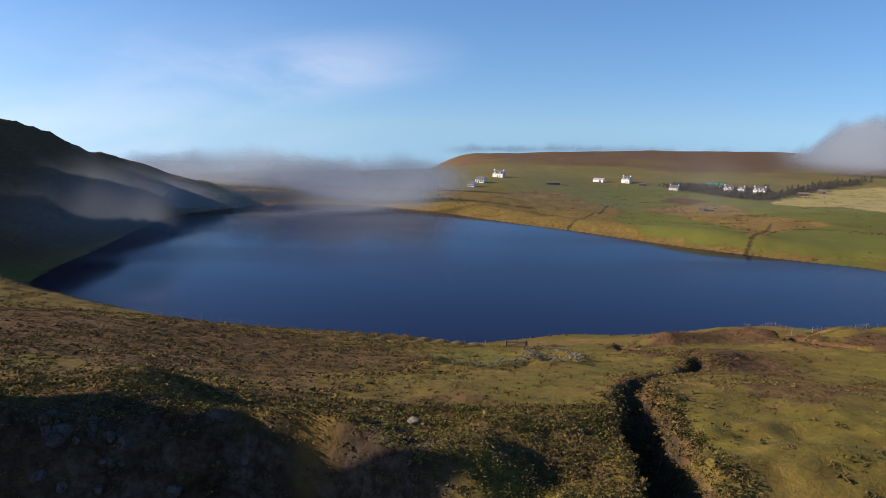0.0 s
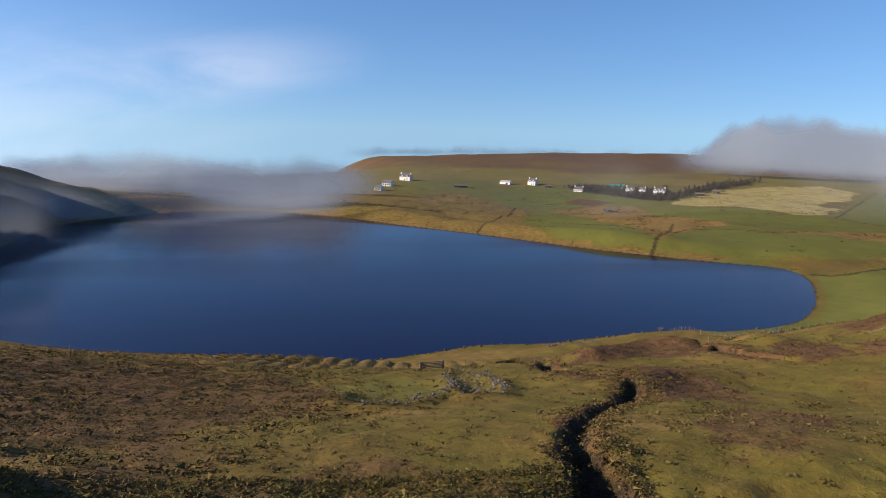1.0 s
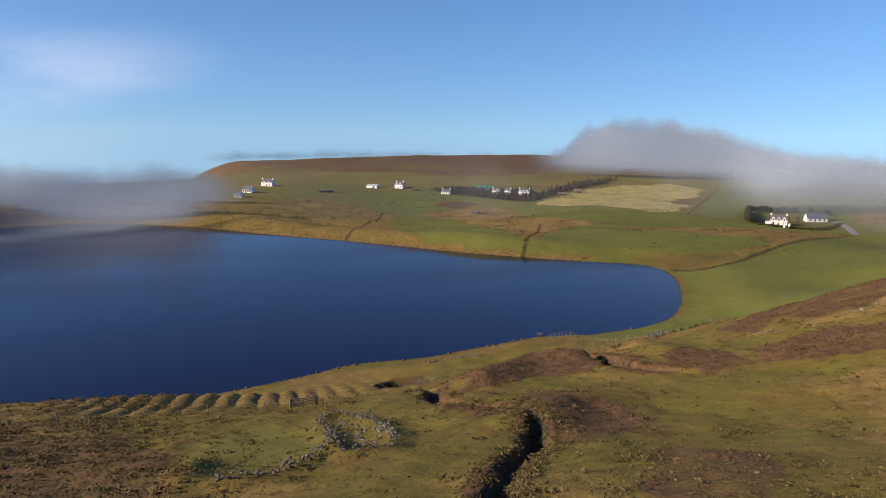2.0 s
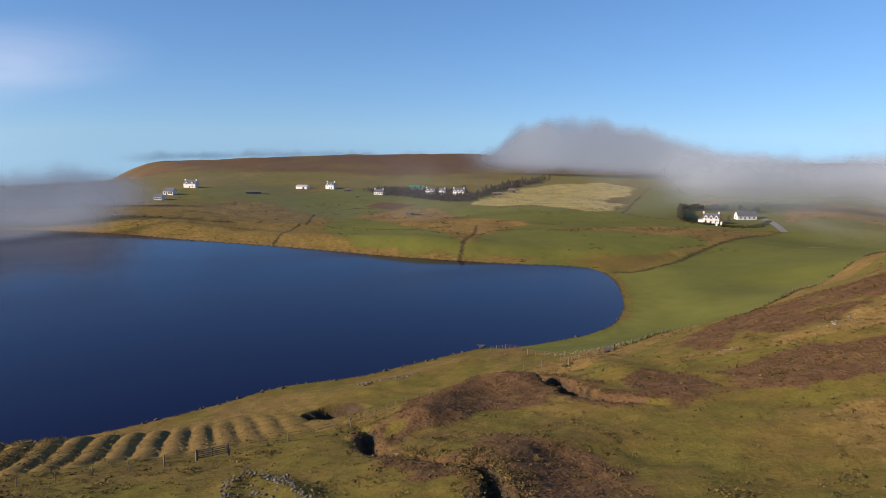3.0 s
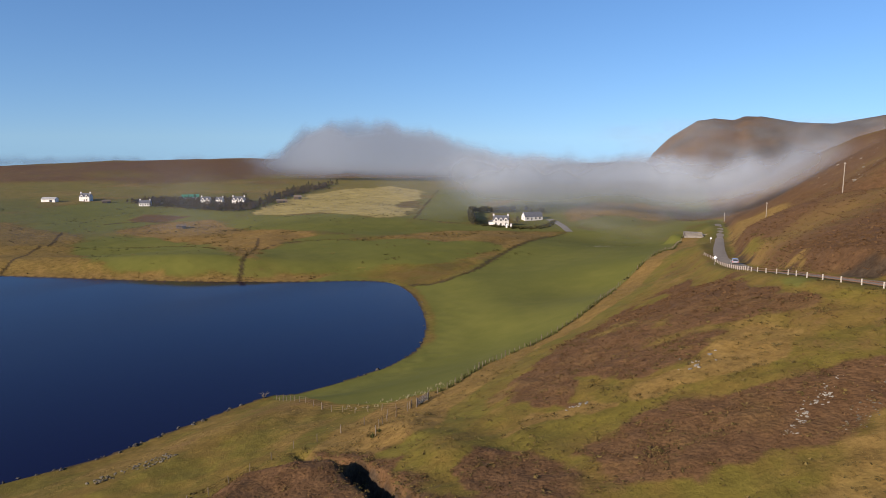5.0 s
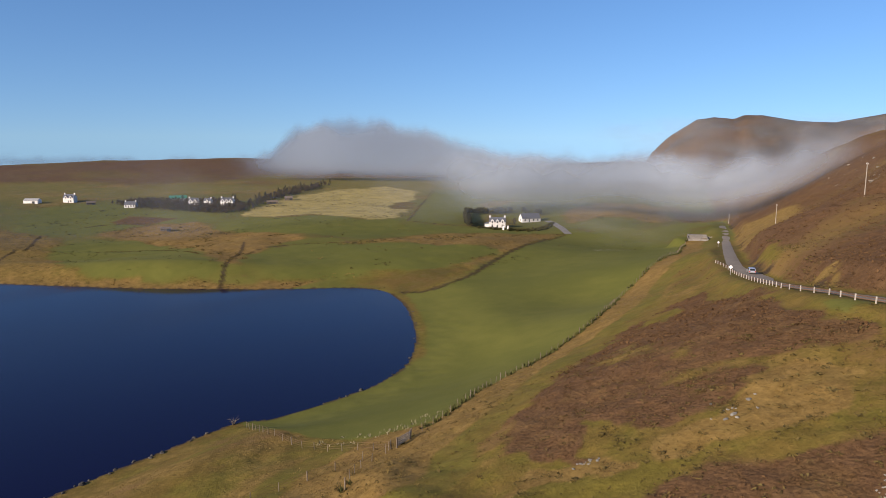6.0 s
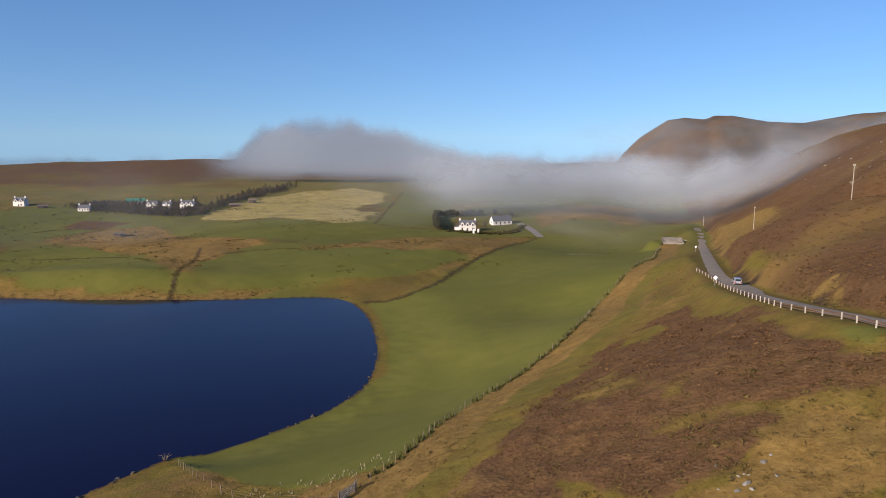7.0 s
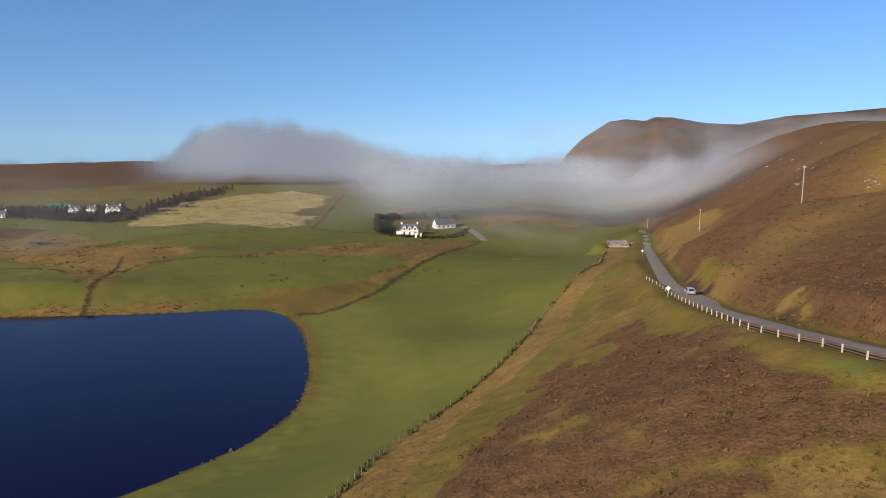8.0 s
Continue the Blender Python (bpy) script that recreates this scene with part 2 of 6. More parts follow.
# crest lines: x, y, z
LEFT_CREST = [(-330, 210, 92), (-255, 290, 72), (-216, 350, 56), (-206, 372, 50), (-200, 388, 45), (-197, 410, 39), (-192, 437, 33),
              (-186, 478, 23), (-178, 506, 15), (-172, 530, 7)]
HEAD_CREST = [(934, 654, 14), (939, 644, 34), (949, 628, 54), (960, 608, 69), (967, 596, 78), (978, 576, 80.5), (990, 553, 77.5),
              (996, 543, 83), (1006, 522, 83), (1023, 482, 74), (1038, 442, 71), (1061, 391, 82), (1085, 345, 87), (1115, 280, 94), (1140, 215, 102)]
GULLY = [
    (6, -8, 0.2), (8, 8, 2), (10.5, 24, 4), (12.3, 34, 4.5), (13.4, 42, 3.6), (14.2, 46, 2.8),
    (15.3, 52, 1.6), (17.5, 57, 1.4), (20, 61, 1.6), (23, 66, 1.6), (25.5, 68.5, 1.9), (28, 72.5, 1.6),
    (31.2, 80, 1.3), (30.5, 85, 0.9), (28.2, 91, 0.9), (27, 97, 1.6), (29.5, 104, 1.3), (31, 112, 0.5),
    (33, 120, 0.2)]
SIDE_GULLY = [
    (64, 134, 0.3), (62.5, 126, 1.8), (61, 117, 3), (57.5, 107, 3.9), (55, 101, 4.1), (55.5, 96, 2),
    (58, 90, 0.3)]
ROAD = [
    (104, 52, 38.6), (103.5, 62, 38), (105, 70.5, 37.3), (109.2, 78.3, 36.5), (113.2, 85, 35.8), (117, 90.7, 35),
    (121, 95, 34.2), (126.3, 99.6, 33.1), (132, 104.5, 32), (142, 111.5, 30), (155, 121, 27.5), (173, 132.8, 24.6),
    (189, 143.5, 23), (203, 151.5, 21.8), (230, 166, 19), (270, 187, 14.5), (310, 208, 10.2), (350, 229, 8.5),
    (400, 258, 7)]


def smooth(a, b, v):
    u = np.clip((v - a) / (b - a), 0, 1)
    return u * u * (3 - 2 * u)


def rounded(points, steps, closed=False):
    """A smooth line through the given points."""
    p = np.array(points, float)
    n = len(p)
    out = []
    for i in range(n if closed else n - 1):
        a, b, c, d = (p[(i + k) % n] if closed else p[min(max(i + k, 0), n - 1)] for k in (-1, 0, 1, 2))
        for s in range(steps):
            u = s / steps
            out.append(0.5 * (2 * b + (c - a) * u + (2 * a - 5 * b + 4 * c - d) * u * u + (3 * b - 3 * c + d - a) * u ** 3))
    if not closed:
        out.append(p[-1])
    return np.array(out)


def line_distance(x, y, line, closed=False):
    """Distance to a line, and the part of the way along it (0 to 1) of its nearest point, with the value of its third column there."""
    line = np.asarray(line, float)
    if closed:
        line = np.vstack([line, line[:1]])
    best = np.full(x.shape, 1e9)
    where, third = np.zeros(x.shape), np.zeros(x.shape)
    for i in range(len(line) - 1):
        a, b = line[i], line[i + 1]
        d = b[:2] - a[:2]
        u = np.clip(((x - a[0]) * d[0] + (y - a[1]) * d[1]) / (d @ d + 1e-9), 0, 1)
        r = (x - a[0] - u * d[0]) ** 2 + (y - a[1] - u * d[1]) ** 2
        near = r < best
        best = np.where(near, r, best)
        where = np.where(near, (i + u) / (len(line) - 1), where)
        if line.shape[1] > 2:
            third = np.where(near, a[2] + u * (b[2] - a[2]), third)
    return np.sqrt(best), where, third


def inside(x, y, line):
    hit = np.zeros(x.shape, bool)
    n = len(line)
    for i in range(n):
        (x0, y0), (x1, y1) = line[i][:2], line[(i + 1) % n][:2]
        if y0 != y1:
            hit ^= ((y0 > y) != (y1 > y)) & (x < (x1 - x0) * (y - y0) / (y1 - y0) + x0)
    return hit


def lattice(i, j, seed):
    v = np.sin(i * 127.1 + j * 311.7 + seed * 74.7) * 43758.5453
    return v - np.floor(v)


def grain(x, y, seed=0):
    """Smooth random values between -1 and 1, one cell a metre."""
    i, j = np.floor(x), np.floor(y)
    u, v = x - i, y - j
    u, v = u * u * (3 - 2 * u), v * v * (3 - 2 * v)
    low = lattice(i, j, seed) * (1 - u) + lattice(i + 1, j, seed) * u
    high = lattice(i, j + 1, seed) * (1 - u) + lattice(i + 1, j + 1, seed) * u
    return 2 * (low * (1 - v) + high * v) - 1


def rough(x, y, size, octaves=4, seed=0):
    out, part, scale = 0, 1.0, 1.0 / size
    for k in range(octaves):
        out = out + part * grain((x * 0.8 - y * 0.6) * scale + 17.3 * k, (x * 0.6 + y * 0.8) * scale - 9.1 * k, seed + k)
        part, scale = part * 0.5, scale * 2.03
    return out / 1.6


FOLD_WALLS = [rounded([(1.8, 71.6), (3.4, 71.3), (5.8, 71.9), (7.6, 73.1), (9.5, 75.1), (11.4, 77.4)], 4),
              rounded([(11.5, 76.9), (12, 74.2), (13.8, 74.7), (16, 75.4), (17.0, 78.5), (17.3, 83.5), (16.8, 89), (15.2, 93.2), (13.4, 92.7), (12.1, 89), (12.3, 85), (11.9, 81), (11.5, 76.9)], 4)]
SHORE = rounded(LAKE, 6, True)
GULLY_LINES = [rounded(GULLY, 5), rounded(SIDE_GULLY, 5)]
ROAD_LINE = rounded(ROAD, 6)


def shore_distance(x, y):
    """Metres from the water's edge: positive on land, negative over the lake."""
    d = line_distance(x, y, SHORE, True)[0]
    return np.where(inside(x, y, SHORE), -d, d)


def broad_height(x, y):
    z = np.full(x.shape, 4.0)
    for hx, hy, h, r in HILLS:
        z = z + h * np.exp(-((x - hx) ** 2 + (y - hy) ** 2) / (2.0 * r * r))
    far = np.hypot(x - 60, y - 110)
    z = z * (1 - smooth(1500, 2600, far)) - 60 * smooth(90, -80, x) * smooth(640, 950, far)
    d, _, crest = line_distance(x, y, LEFT_CREST)
    z = np.where(d < 105, np.maximum(z, crest * (1 - np.clip(d / 105, 0, 1) ** 0.85) + 2.5 * rough(x, y, 26, 4, 3) * smooth(105, 60, d)), z)
    d, _, crest = line_distance(x, y, HEAD_CREST)
    z = np.where(d < 240, np.maximum(z, crest * np.clip(1.15 - d / 210, 0, 1) ** 0.8 + (6 * rough(x, y, 60, 5, 4) - 3) * smooth(6, 60, d) * smooth(240, 190, d)), z)
    z = z - 450 * smooth(1120, 4200, far) * smooth(-300, 200, y + 0 * x)
    return z


MOUNDS = [(np.array([(36, 105), (45, 119), (53, 124), (57, 119)]), 1.9, 4.6), (np.array([(66, 107), (70, 117), (74, 125)]), 1.1, 3.5), (np.array([(31, 80), (38, 88), (43, 86)]), 0.8, 4.0),
          (np.array([(-0.6, 73), (0.2, 78.5)]), 0.9, 1.6)]


def bed_weight(x, y):
    """Where the old ridges lie."""
    return np.exp(-(((x + 22) / 56) ** 2 + ((y - 137) / 27) ** 2) ** 3) * smooth(111, 120, y + 0 * x)


def step_phase(x, y):
    return (y + 0.10 * x + 1.1 * grain(x / 16, y / 7, 18)) / 2.7


def terraces(x, y):
    """Trodden steps along the slope under the dark hill, which turn into straight ridges over the bank."""
    turned = smooth(-10, -30, x)
    straight_ = np.abs(np.sin(np.pi * (x * 0.995 - y * 0.096 + 0.5 * grain(x / 9, y / 9, 15)) / 3.3)) ** 0.7 - 0.6
    across = np.abs(np.sin(np.pi * step_phase(x, y))) ** 0.7 - 0.6
    slope = turned * smooth(66, 80, y + 0 * x) * smooth(113, 106, y + 0 * x) * (0.6 + 0.4 * grain(x / 11, y / 5, 19))
    return bed_weight(x, y) * (0.62 * (1 - turned) * straight_ + 0.42 * turned * across) + 0.34 * slope * across


def height(x, y, fine=True):
    x, y = np.asarray(x, float), np.asarray(y, float)
    z = broad_height(x, y)
    s = shore_distance(x, y)
    far = np.hypot(x - 60, y - 110)
    # the rock face that drops away at the foot of the near slope
    edge = 37.5 + 2.2 * grain(x / 9, y * 0 + 3.1, 5) + 1.2 * grain(x / 3.1, y * 0 + 0.3, 6) - 0.12 * np.clip(x - 4, 0, 40)
    fall = smooth(edge, edge - 3.2, y + 0.9 * grain(x / 2.3, z / 2.0, 8))
    z = z - fall * 11 * smooth(2, -6, x) + 1.0 * smooth(5, 0, y - edge) * (1 - fall) * (0.5 + grain(x / 6, y / 6, 9)) * smooth(6, -4, x)
    z = z + 0.8 * rough(x, y, 5, 4, 14) * smooth(50, 40, y) * smooth(-8, 0, x) * smooth(60, 40, x)
    # stream bed
    for line in GULLY_LINES:
        d, u, deep = line_distance(x, y, line)
        width = 0.1 + 0.06 * deep + 0.04 * deep ** 2 + 0.45 * grain(x / 4, y / 4, 11) + 0.35 * grain(x / 1.3, y / 1.3, 13)
        z = z - deep * smooth(width + 1.0, np.maximum(width - 0.6, 0.0), d)
    # grassed-over footings of the old fold
    for line in FOLD_WALLS:
        d = line_distance(x, y, line)[0]
        z = z + 0.45 * np.exp(-(d / 1.3) ** 2)
    # tall rise added out of view, only to throw shade over the crag
    z = z + 16.0 * np.exp(-(((x + 46) / 7.0) ** 2 + ((y - 34.5) / 7.5) ** 2) ** 1.5)
    # mossy knoll on the rim
    z = z + 2.2 * np.exp(-((x + 18.5) ** 2 + (y - 41.5) ** 2) / 14.0)
    # old cultivation ridges on the bank over the water
    z = z + terraces(x, y)
    # heathery mounds beside the stream, and a peat hole
    for line, tall, wide in MOUNDS:
        z = z + tall * np.exp(-(line_distance(x, y, line)[0] / wide) ** 2) * (1 + 0.35 * rough(x, y, 6, 3, 16))
    z = z - 2.8 * smooth(1.25, 0.8, np.hypot((x - 35.8) / 4.2, (y - 139.5) / 6.0) + 0.2 * grain(x / 2, y / 2, 17))
    z = z + (7.0 - z) * smooth(14, 9, np.hypot(x - 331.5, y - 232.5))
    # the bench that the road lies on, cut into the hill
    d, u, level = line_distance(x, y, ROAD_LINE)
    z = z + (level - z) * smooth(7.5, 3.2, d)
    if fine:
        bumps = 0.55 * rough(x, y, 14, 3, 20) + 0.26 * rough(x, y, 3.2, 3, 30)
        z = z + bumps * smooth(2, 30, s) * smooth(3.0, 7.0, d) * (1 - 0.75 * bed_weight(x, y)) * (0.35 + 0.65 * smooth(260, 120, far)) * np.where(field(x, y), 0.08, 1.0)
        z = z + 2.2 * rough(x, y, 70, 4, 40) * smooth(500, 1000, far)
    land = 0.15 + 0.035 * s + np.maximum(0, z - 0.15 - 0.035 * s) * smooth(1.0, 26, s) + 0.18 * rough(x, y, 3, 2, 12) * smooth(0, 3, s) * smooth(20, 6, s)
    land = np.where(s < 60, np.maximum(land, 0.12 + 0.01 * s), z)
    bed = -np.minimum(4.0, 0.05 - 0.25 * s)
    return np.where(s > 0, land, bed)


FIELD = [
    (87, 185), (84, 172), (83, 155), (86, 142), (92, 136), (101, 139.5),
    (109, 144.5), (122, 151), (135, 155), (148, 158.5), (156, 160.5), (174, 167.5),
    (200, 182), (220, 188), (245, 196), (268, 205), (300, 222), (338, 240),
    (352, 300), (343, 318), (331, 309), (267, 278), (236, 265), (204, 250),
    (185, 246), (177, 254), (164, 232), (148, 209), (133, 193.5), (120, 186.5),
    (94, 183)]


def field(x, y):
    return inside(x, y, FIELD)

# ---- building helpers ----
def mesh_object(name, verts, faces, mat, parent=None, smooth_=False):
    me = bpy.data.meshes.new(name)
    me.from_pydata([tuple(v) for v in verts], [], faces)
    me.materials.append(mat)
    if smooth_:
        me.polygons.foreach_set("use_smooth", [True] * len(me.polygons))
    ob = new(name, me)
    ob.parent = parent
    return ob


def part(name, bm, mat, parent=None, label=""):
    """One bmesh as one mesh object under a thing or a part."""
    me = bpy.data.meshes.new(name)
    bm.to_mesh(me)
    bm.free()
    me.materials.append(mat)
    ob = new(name, me)
    ob.parent = parent
    return tagged(ob, label)


def empty(name, m, label, category, group="", kind=""):
    ob = new(name)
    ob.empty_display_size = 0.5
    ob.matrix_world = m
    return tagged(ob, label, category, group, kind)


def box(bm, x0, y0, z0, x1, y1, z1, bevel=0.0):
    made = bmesh.ops.create_cube(bm, size=1.0, matrix=Matrix.LocRotScale(((x0 + x1) / 2, (y0 + y1) / 2, (z0 + z1) / 2), None, (x1 - x0, y1 - y0, z1 - z0)))
    if bevel:
        edges = list({e for v in made["verts"] for e in v.link_edges})
        bmesh.ops.bevel(bm, geom=edges, offset=bevel, segments=2, affect="EDGES", profile=0.6)
    return made["verts"]


def rod(bm, a, b, r0, r1=None, sides=8):
    a, b = Vector(a), Vector(b)
    m = Matrix.Translation((a + b) / 2) @ (b - a).to_track_quat("Z", "Y").to_matrix().to_4x4()
    return bmesh.ops.create_cone(bm, cap_ends=True, segments=sides, radius1=r0, radius2=r0 if r1 is None else r1, depth=(b - a).length, matrix=m)["verts"]


def top(x, y):
    """Height of the ground or the water at one place."""
    return float(height(np.array([x]), np.array([y]))[0])


# ---- ground cover: where which growth stands ----
PATCHES = []


def grows(kind_, much, soft, ragged, *line):
    """One more patch of a growth: how much of it, how soft and how ragged its border, and its outline."""
    PATCHES.append((kind_, much, soft, ragged, list(line)))


# the near slopes
grows("grass", 1.0, 2.0, 3.0, (-3, 72), (10, 66), (22, 72), (27, 84), (25, 98), (10, 103), (-3, 97), (-6, 86))
grows("grass", 1.0, 2.0, 3.5, (26, 74), (36, 86), (52, 92), (60, 80), (58, 70), (46, 58), (30, 52), (22, 60))
grows("pasture", 0.55, 2.0, 2.5, (2, 73), (7, 74), (11, 79), (11.5, 90), (6, 93), (-1, 88), (-2, 78))
grows("heather", 0.62, 2.5, 6.0, (-70, 100), (-29, 103), (-6, 93), (-2, 72), (-9, 58), (-40, 50), (-75, 60))
grows("grass", 0.9, 1.5, 3.0, (-14, 47), (-11, 60), (-4, 70), (4, 63), (16, 66), (14, 52), (11, 48), (5, 49), (-1, 48), (-8, 46))
grows("heather", 0.55, 1.5, 4.0, (-8, 43), (-1, 47), (5, 46), (11, 43), (8, 33), (4, 33), (-1, 40))
grows("heather", 1.0, 1.2, 3.0, (98, 124), (117, 130), (144, 141), (156, 140), (158, 132), (130, 110), (121, 101), (115, 98), (108, 95), (105, 90), (98, 92), (92, 94), (86, 99), (80, 103), (82, 113), (89, 120))
grows("orange", 0.7, 2.6, 6.5, (113, 124), (118, 123), (113, 116), (107, 108), (105, 105), (102, 106), (104, 111), (107, 117))
grows("orange", 0.7, 2.8, 7.0, (99, 103), (103, 100), (102, 95), (100, 89), (97, 87), (91, 85), (89, 89), (92, 94), (96, 97))
grows("grass", 1.0, 0.8, 1.6, (128, 110), (124, 105), (119, 99), (114, 97), (115, 100), (120, 105))
grows("pasture", 0.7, 0.8, 1.6, (115, 98), (116, 95), (114, 92), (108, 90), (109, 94))
grows("grass", 0.9, 1.5, 3.0, (146, 140), (150, 137), (149, 133), (144, 131), (136, 129), (140, 135))
grows("grass", 0.8, 1.0, 2.0, (164, 139), (178, 142), (160, 131), (138, 115), (140, 119), (150, 129))
grows("heather", 1.0, 1.0, 2.8, (30, 98), (34, 104), (45, 119), (53, 124), (58, 119), (57, 112), (50, 101), (44, 102), (36, 100))
grows("heather", 0.85, 1.5, 3.6, (26, 91), (32, 87), (39, 93), (40, 87), (41, 78), (36, 72), (31, 68), (30, 78), (28, 82))
grows("heather", 1.0, 1.0, 2.0, (68, 126), (75, 130), (76, 126), (70, 118), (64, 110), (61, 111), (63, 117))
grows("heather", 1.0, 1.0, 2.0, (62, 101), (67, 105), (69, 103), (68, 94), (64, 90), (58, 88), (57, 93))
grows("heather", 1.0, 1.0, 2.8, (29, 56), (35, 62), (38, 60), (34, 51), (29, 47), (25, 50))
grows("heather", 0.55, 1.0, 2.4, (25, 49), (36, 70), (43, 76), (34, 55), (26, 44), (23, 45))
grows("heather", 0.95, 0.8, 2.0, (69, 95), (76, 94), (81, 91), (86, 84), (91, 80), (93, 72), (86, 73), (80, 75), (72, 79), (68, 81), (66, 87))
grows("orange", 1.0, 0.8, 1.8, (70, 105), (76, 103), (80, 95), (86, 91), (91, 86), (98, 88), (100, 93), (96, 97), (88, 94), (82, 101), (78, 107))
grows("grass", 0.9, 0.8, 1.4, (88, 109), (86, 99), (80, 96), (81, 103))
grows("grass", 1.0, 0.6, 0.8, (56, 99), (59, 104), (68, 112), (76, 117), (82, 114), (76, 113), (70, 109), (61, 101), (58, 97))
grows("orange", 0.9, 4, 6.0, (50, 60), (62, 71), (72, 75), (84, 71), (92, 70), (104, 72), (104, 50), (56, 42))
grows("orange", 0.8, 1.2, 4.0, (138, 105.5), (148, 111.5), (152, 111.5), (150, 107.5), (144, 103.5), (137, 102))
grows("grass", 1.0, 1.5, 2.0, (186, 136), (194, 142), (199, 141), (197, 137), (186, 131.5), (180, 130))
grows("orange", 0.9, 6, 8.0, (352, 225), (343, 216), (336, 197), (318, 184), (290, 180), (245, 167), (256, 176))
# the far side, from the shore up to the houses
grows("orange", 0.55, 8, 14.0, (86, 553), (101, 532), (107, 504), (121, 466), (116, 439), (100, 361), (105, 342), (108, 326), (92, 343), (79, 359), (60, 382), (30, 420), (30, 490))
grows("orange", 0.5, 20, 14.0, (-160, 470), (-80, 470), (-10, 452), (34, 412), (60, 440), (60, 520), (20, 600), (-160, 640))
grows("pasture", 0.85, 9, 9.0, (108, 508), (129, 561), (150, 589), (183, 595), (195, 537), (217, 488), (210, 466), (199, 482), (175, 486), (146, 474), (122, 470))
grows("pasture", 1.0, 4, 4.0, (117, 441), (137, 453), (152, 432), (155, 403), (146, 340), (144, 318), (135, 312), (115, 327), (105, 343), (100, 364))
grows("orange", 0.95, 4, 5.0, (145, 471), (174, 482), (202, 472), (197, 437), (197, 406), (214, 373), (201, 361), (172, 343), (148, 319), (151, 344), (161, 380), (157, 413), (154, 438))
grows("heather", 0.75, 3, 4.0, (162, 508), (176, 518), (189, 504), (193, 494), (180, 485), (168, 486), (161, 495))
grows("straw", 1.0, 2.5, 5.0, (222, 474), (263, 512), (309, 545), (358, 566), (406, 565), (408, 525), (338, 449), (285, 392), (268, 396), (260, 446), (239, 452))
grows("heather", 0.45, 4, 6.0, (316, 440), (330, 458), (342, 470), (352, 466), (340, 448), (326, 434))
grows("pasture", 1.0, 3, 3.0, (211, 465), (236, 447), (256, 439), (267, 394), (282, 388), (259, 361), (224, 340), (217, 366), (210, 388), (201, 411), (200, 443))
grows("pasture", 0.95, 2, 2.0, (285, 384), (421, 517), (440, 495), (363, 402), (334, 372), (299, 361))
grows("pasture", 0.8, 4, 4.0, (280, 378), (296, 359), (308, 349), (332, 328), (334, 314), (295, 325), (268, 342), (242, 342), (262, 362))
grows("orange", 0.72, 5, 6.0, (219, 326), (252, 339), (275, 335), (302, 316), (333, 312), (283, 285), (245, 269), (227, 265), (214, 259), (201, 256), (203, 261), (221, 268), (243, 272), (248, 283), (232, 299))
grows("pasture", 1.0, 4, 4.0, (165, 337), (195, 344), (216, 322), (230, 296), (245, 281), (242, 273), (221, 269), (203, 265), (189, 277), (179, 281), (164, 290), (154, 295), (156, 310))
grows("bare", 0.40, 5, 5.0, (171, 280), (185, 277), (203, 265), (217, 263), (212, 258), (193, 253), (181, 253), (177, 252), (179, 265), (176, 273))
grows("orange", 0.8, 4, 5.0, (364, 331), (391, 328), (401, 319), (392, 290), (409, 292), (480, 340), (467, 355), (426, 363), (386, 354))
grows("heather", 0.6, 5, 6.0, (404, 284), (487, 343), (481, 292), (399, 258))


def patch(x, y, line, soft, ragged):
    """1 inside the outline, 0 outside, with a ragged border."""
    out = np.zeros(x.shape)
    a = np.array(line, float)
    pad = soft + ragged + 4
    near = (x > a[:, 0].min() - pad) & (x < a[:, 0].max() + pad) & (y > a[:, 1].min() - pad) & (y < a[:, 1].max() + pad)
    if not near.any():
        return out
    px, py = x[near], y[near]
    d = line_distance(px, py, a, True)[0]
    d = np.where(inside(px, py, line), d, -d) + ragged * rough(px, py, 3.0 + 3 * ragged, 4, len(line)) + 0.6 * ragged * rough(px, py, 1.5 + 0.5 * ragged, 3, len(line) + 9)
    out[near] = smooth(-soft, soft, d)
    return out


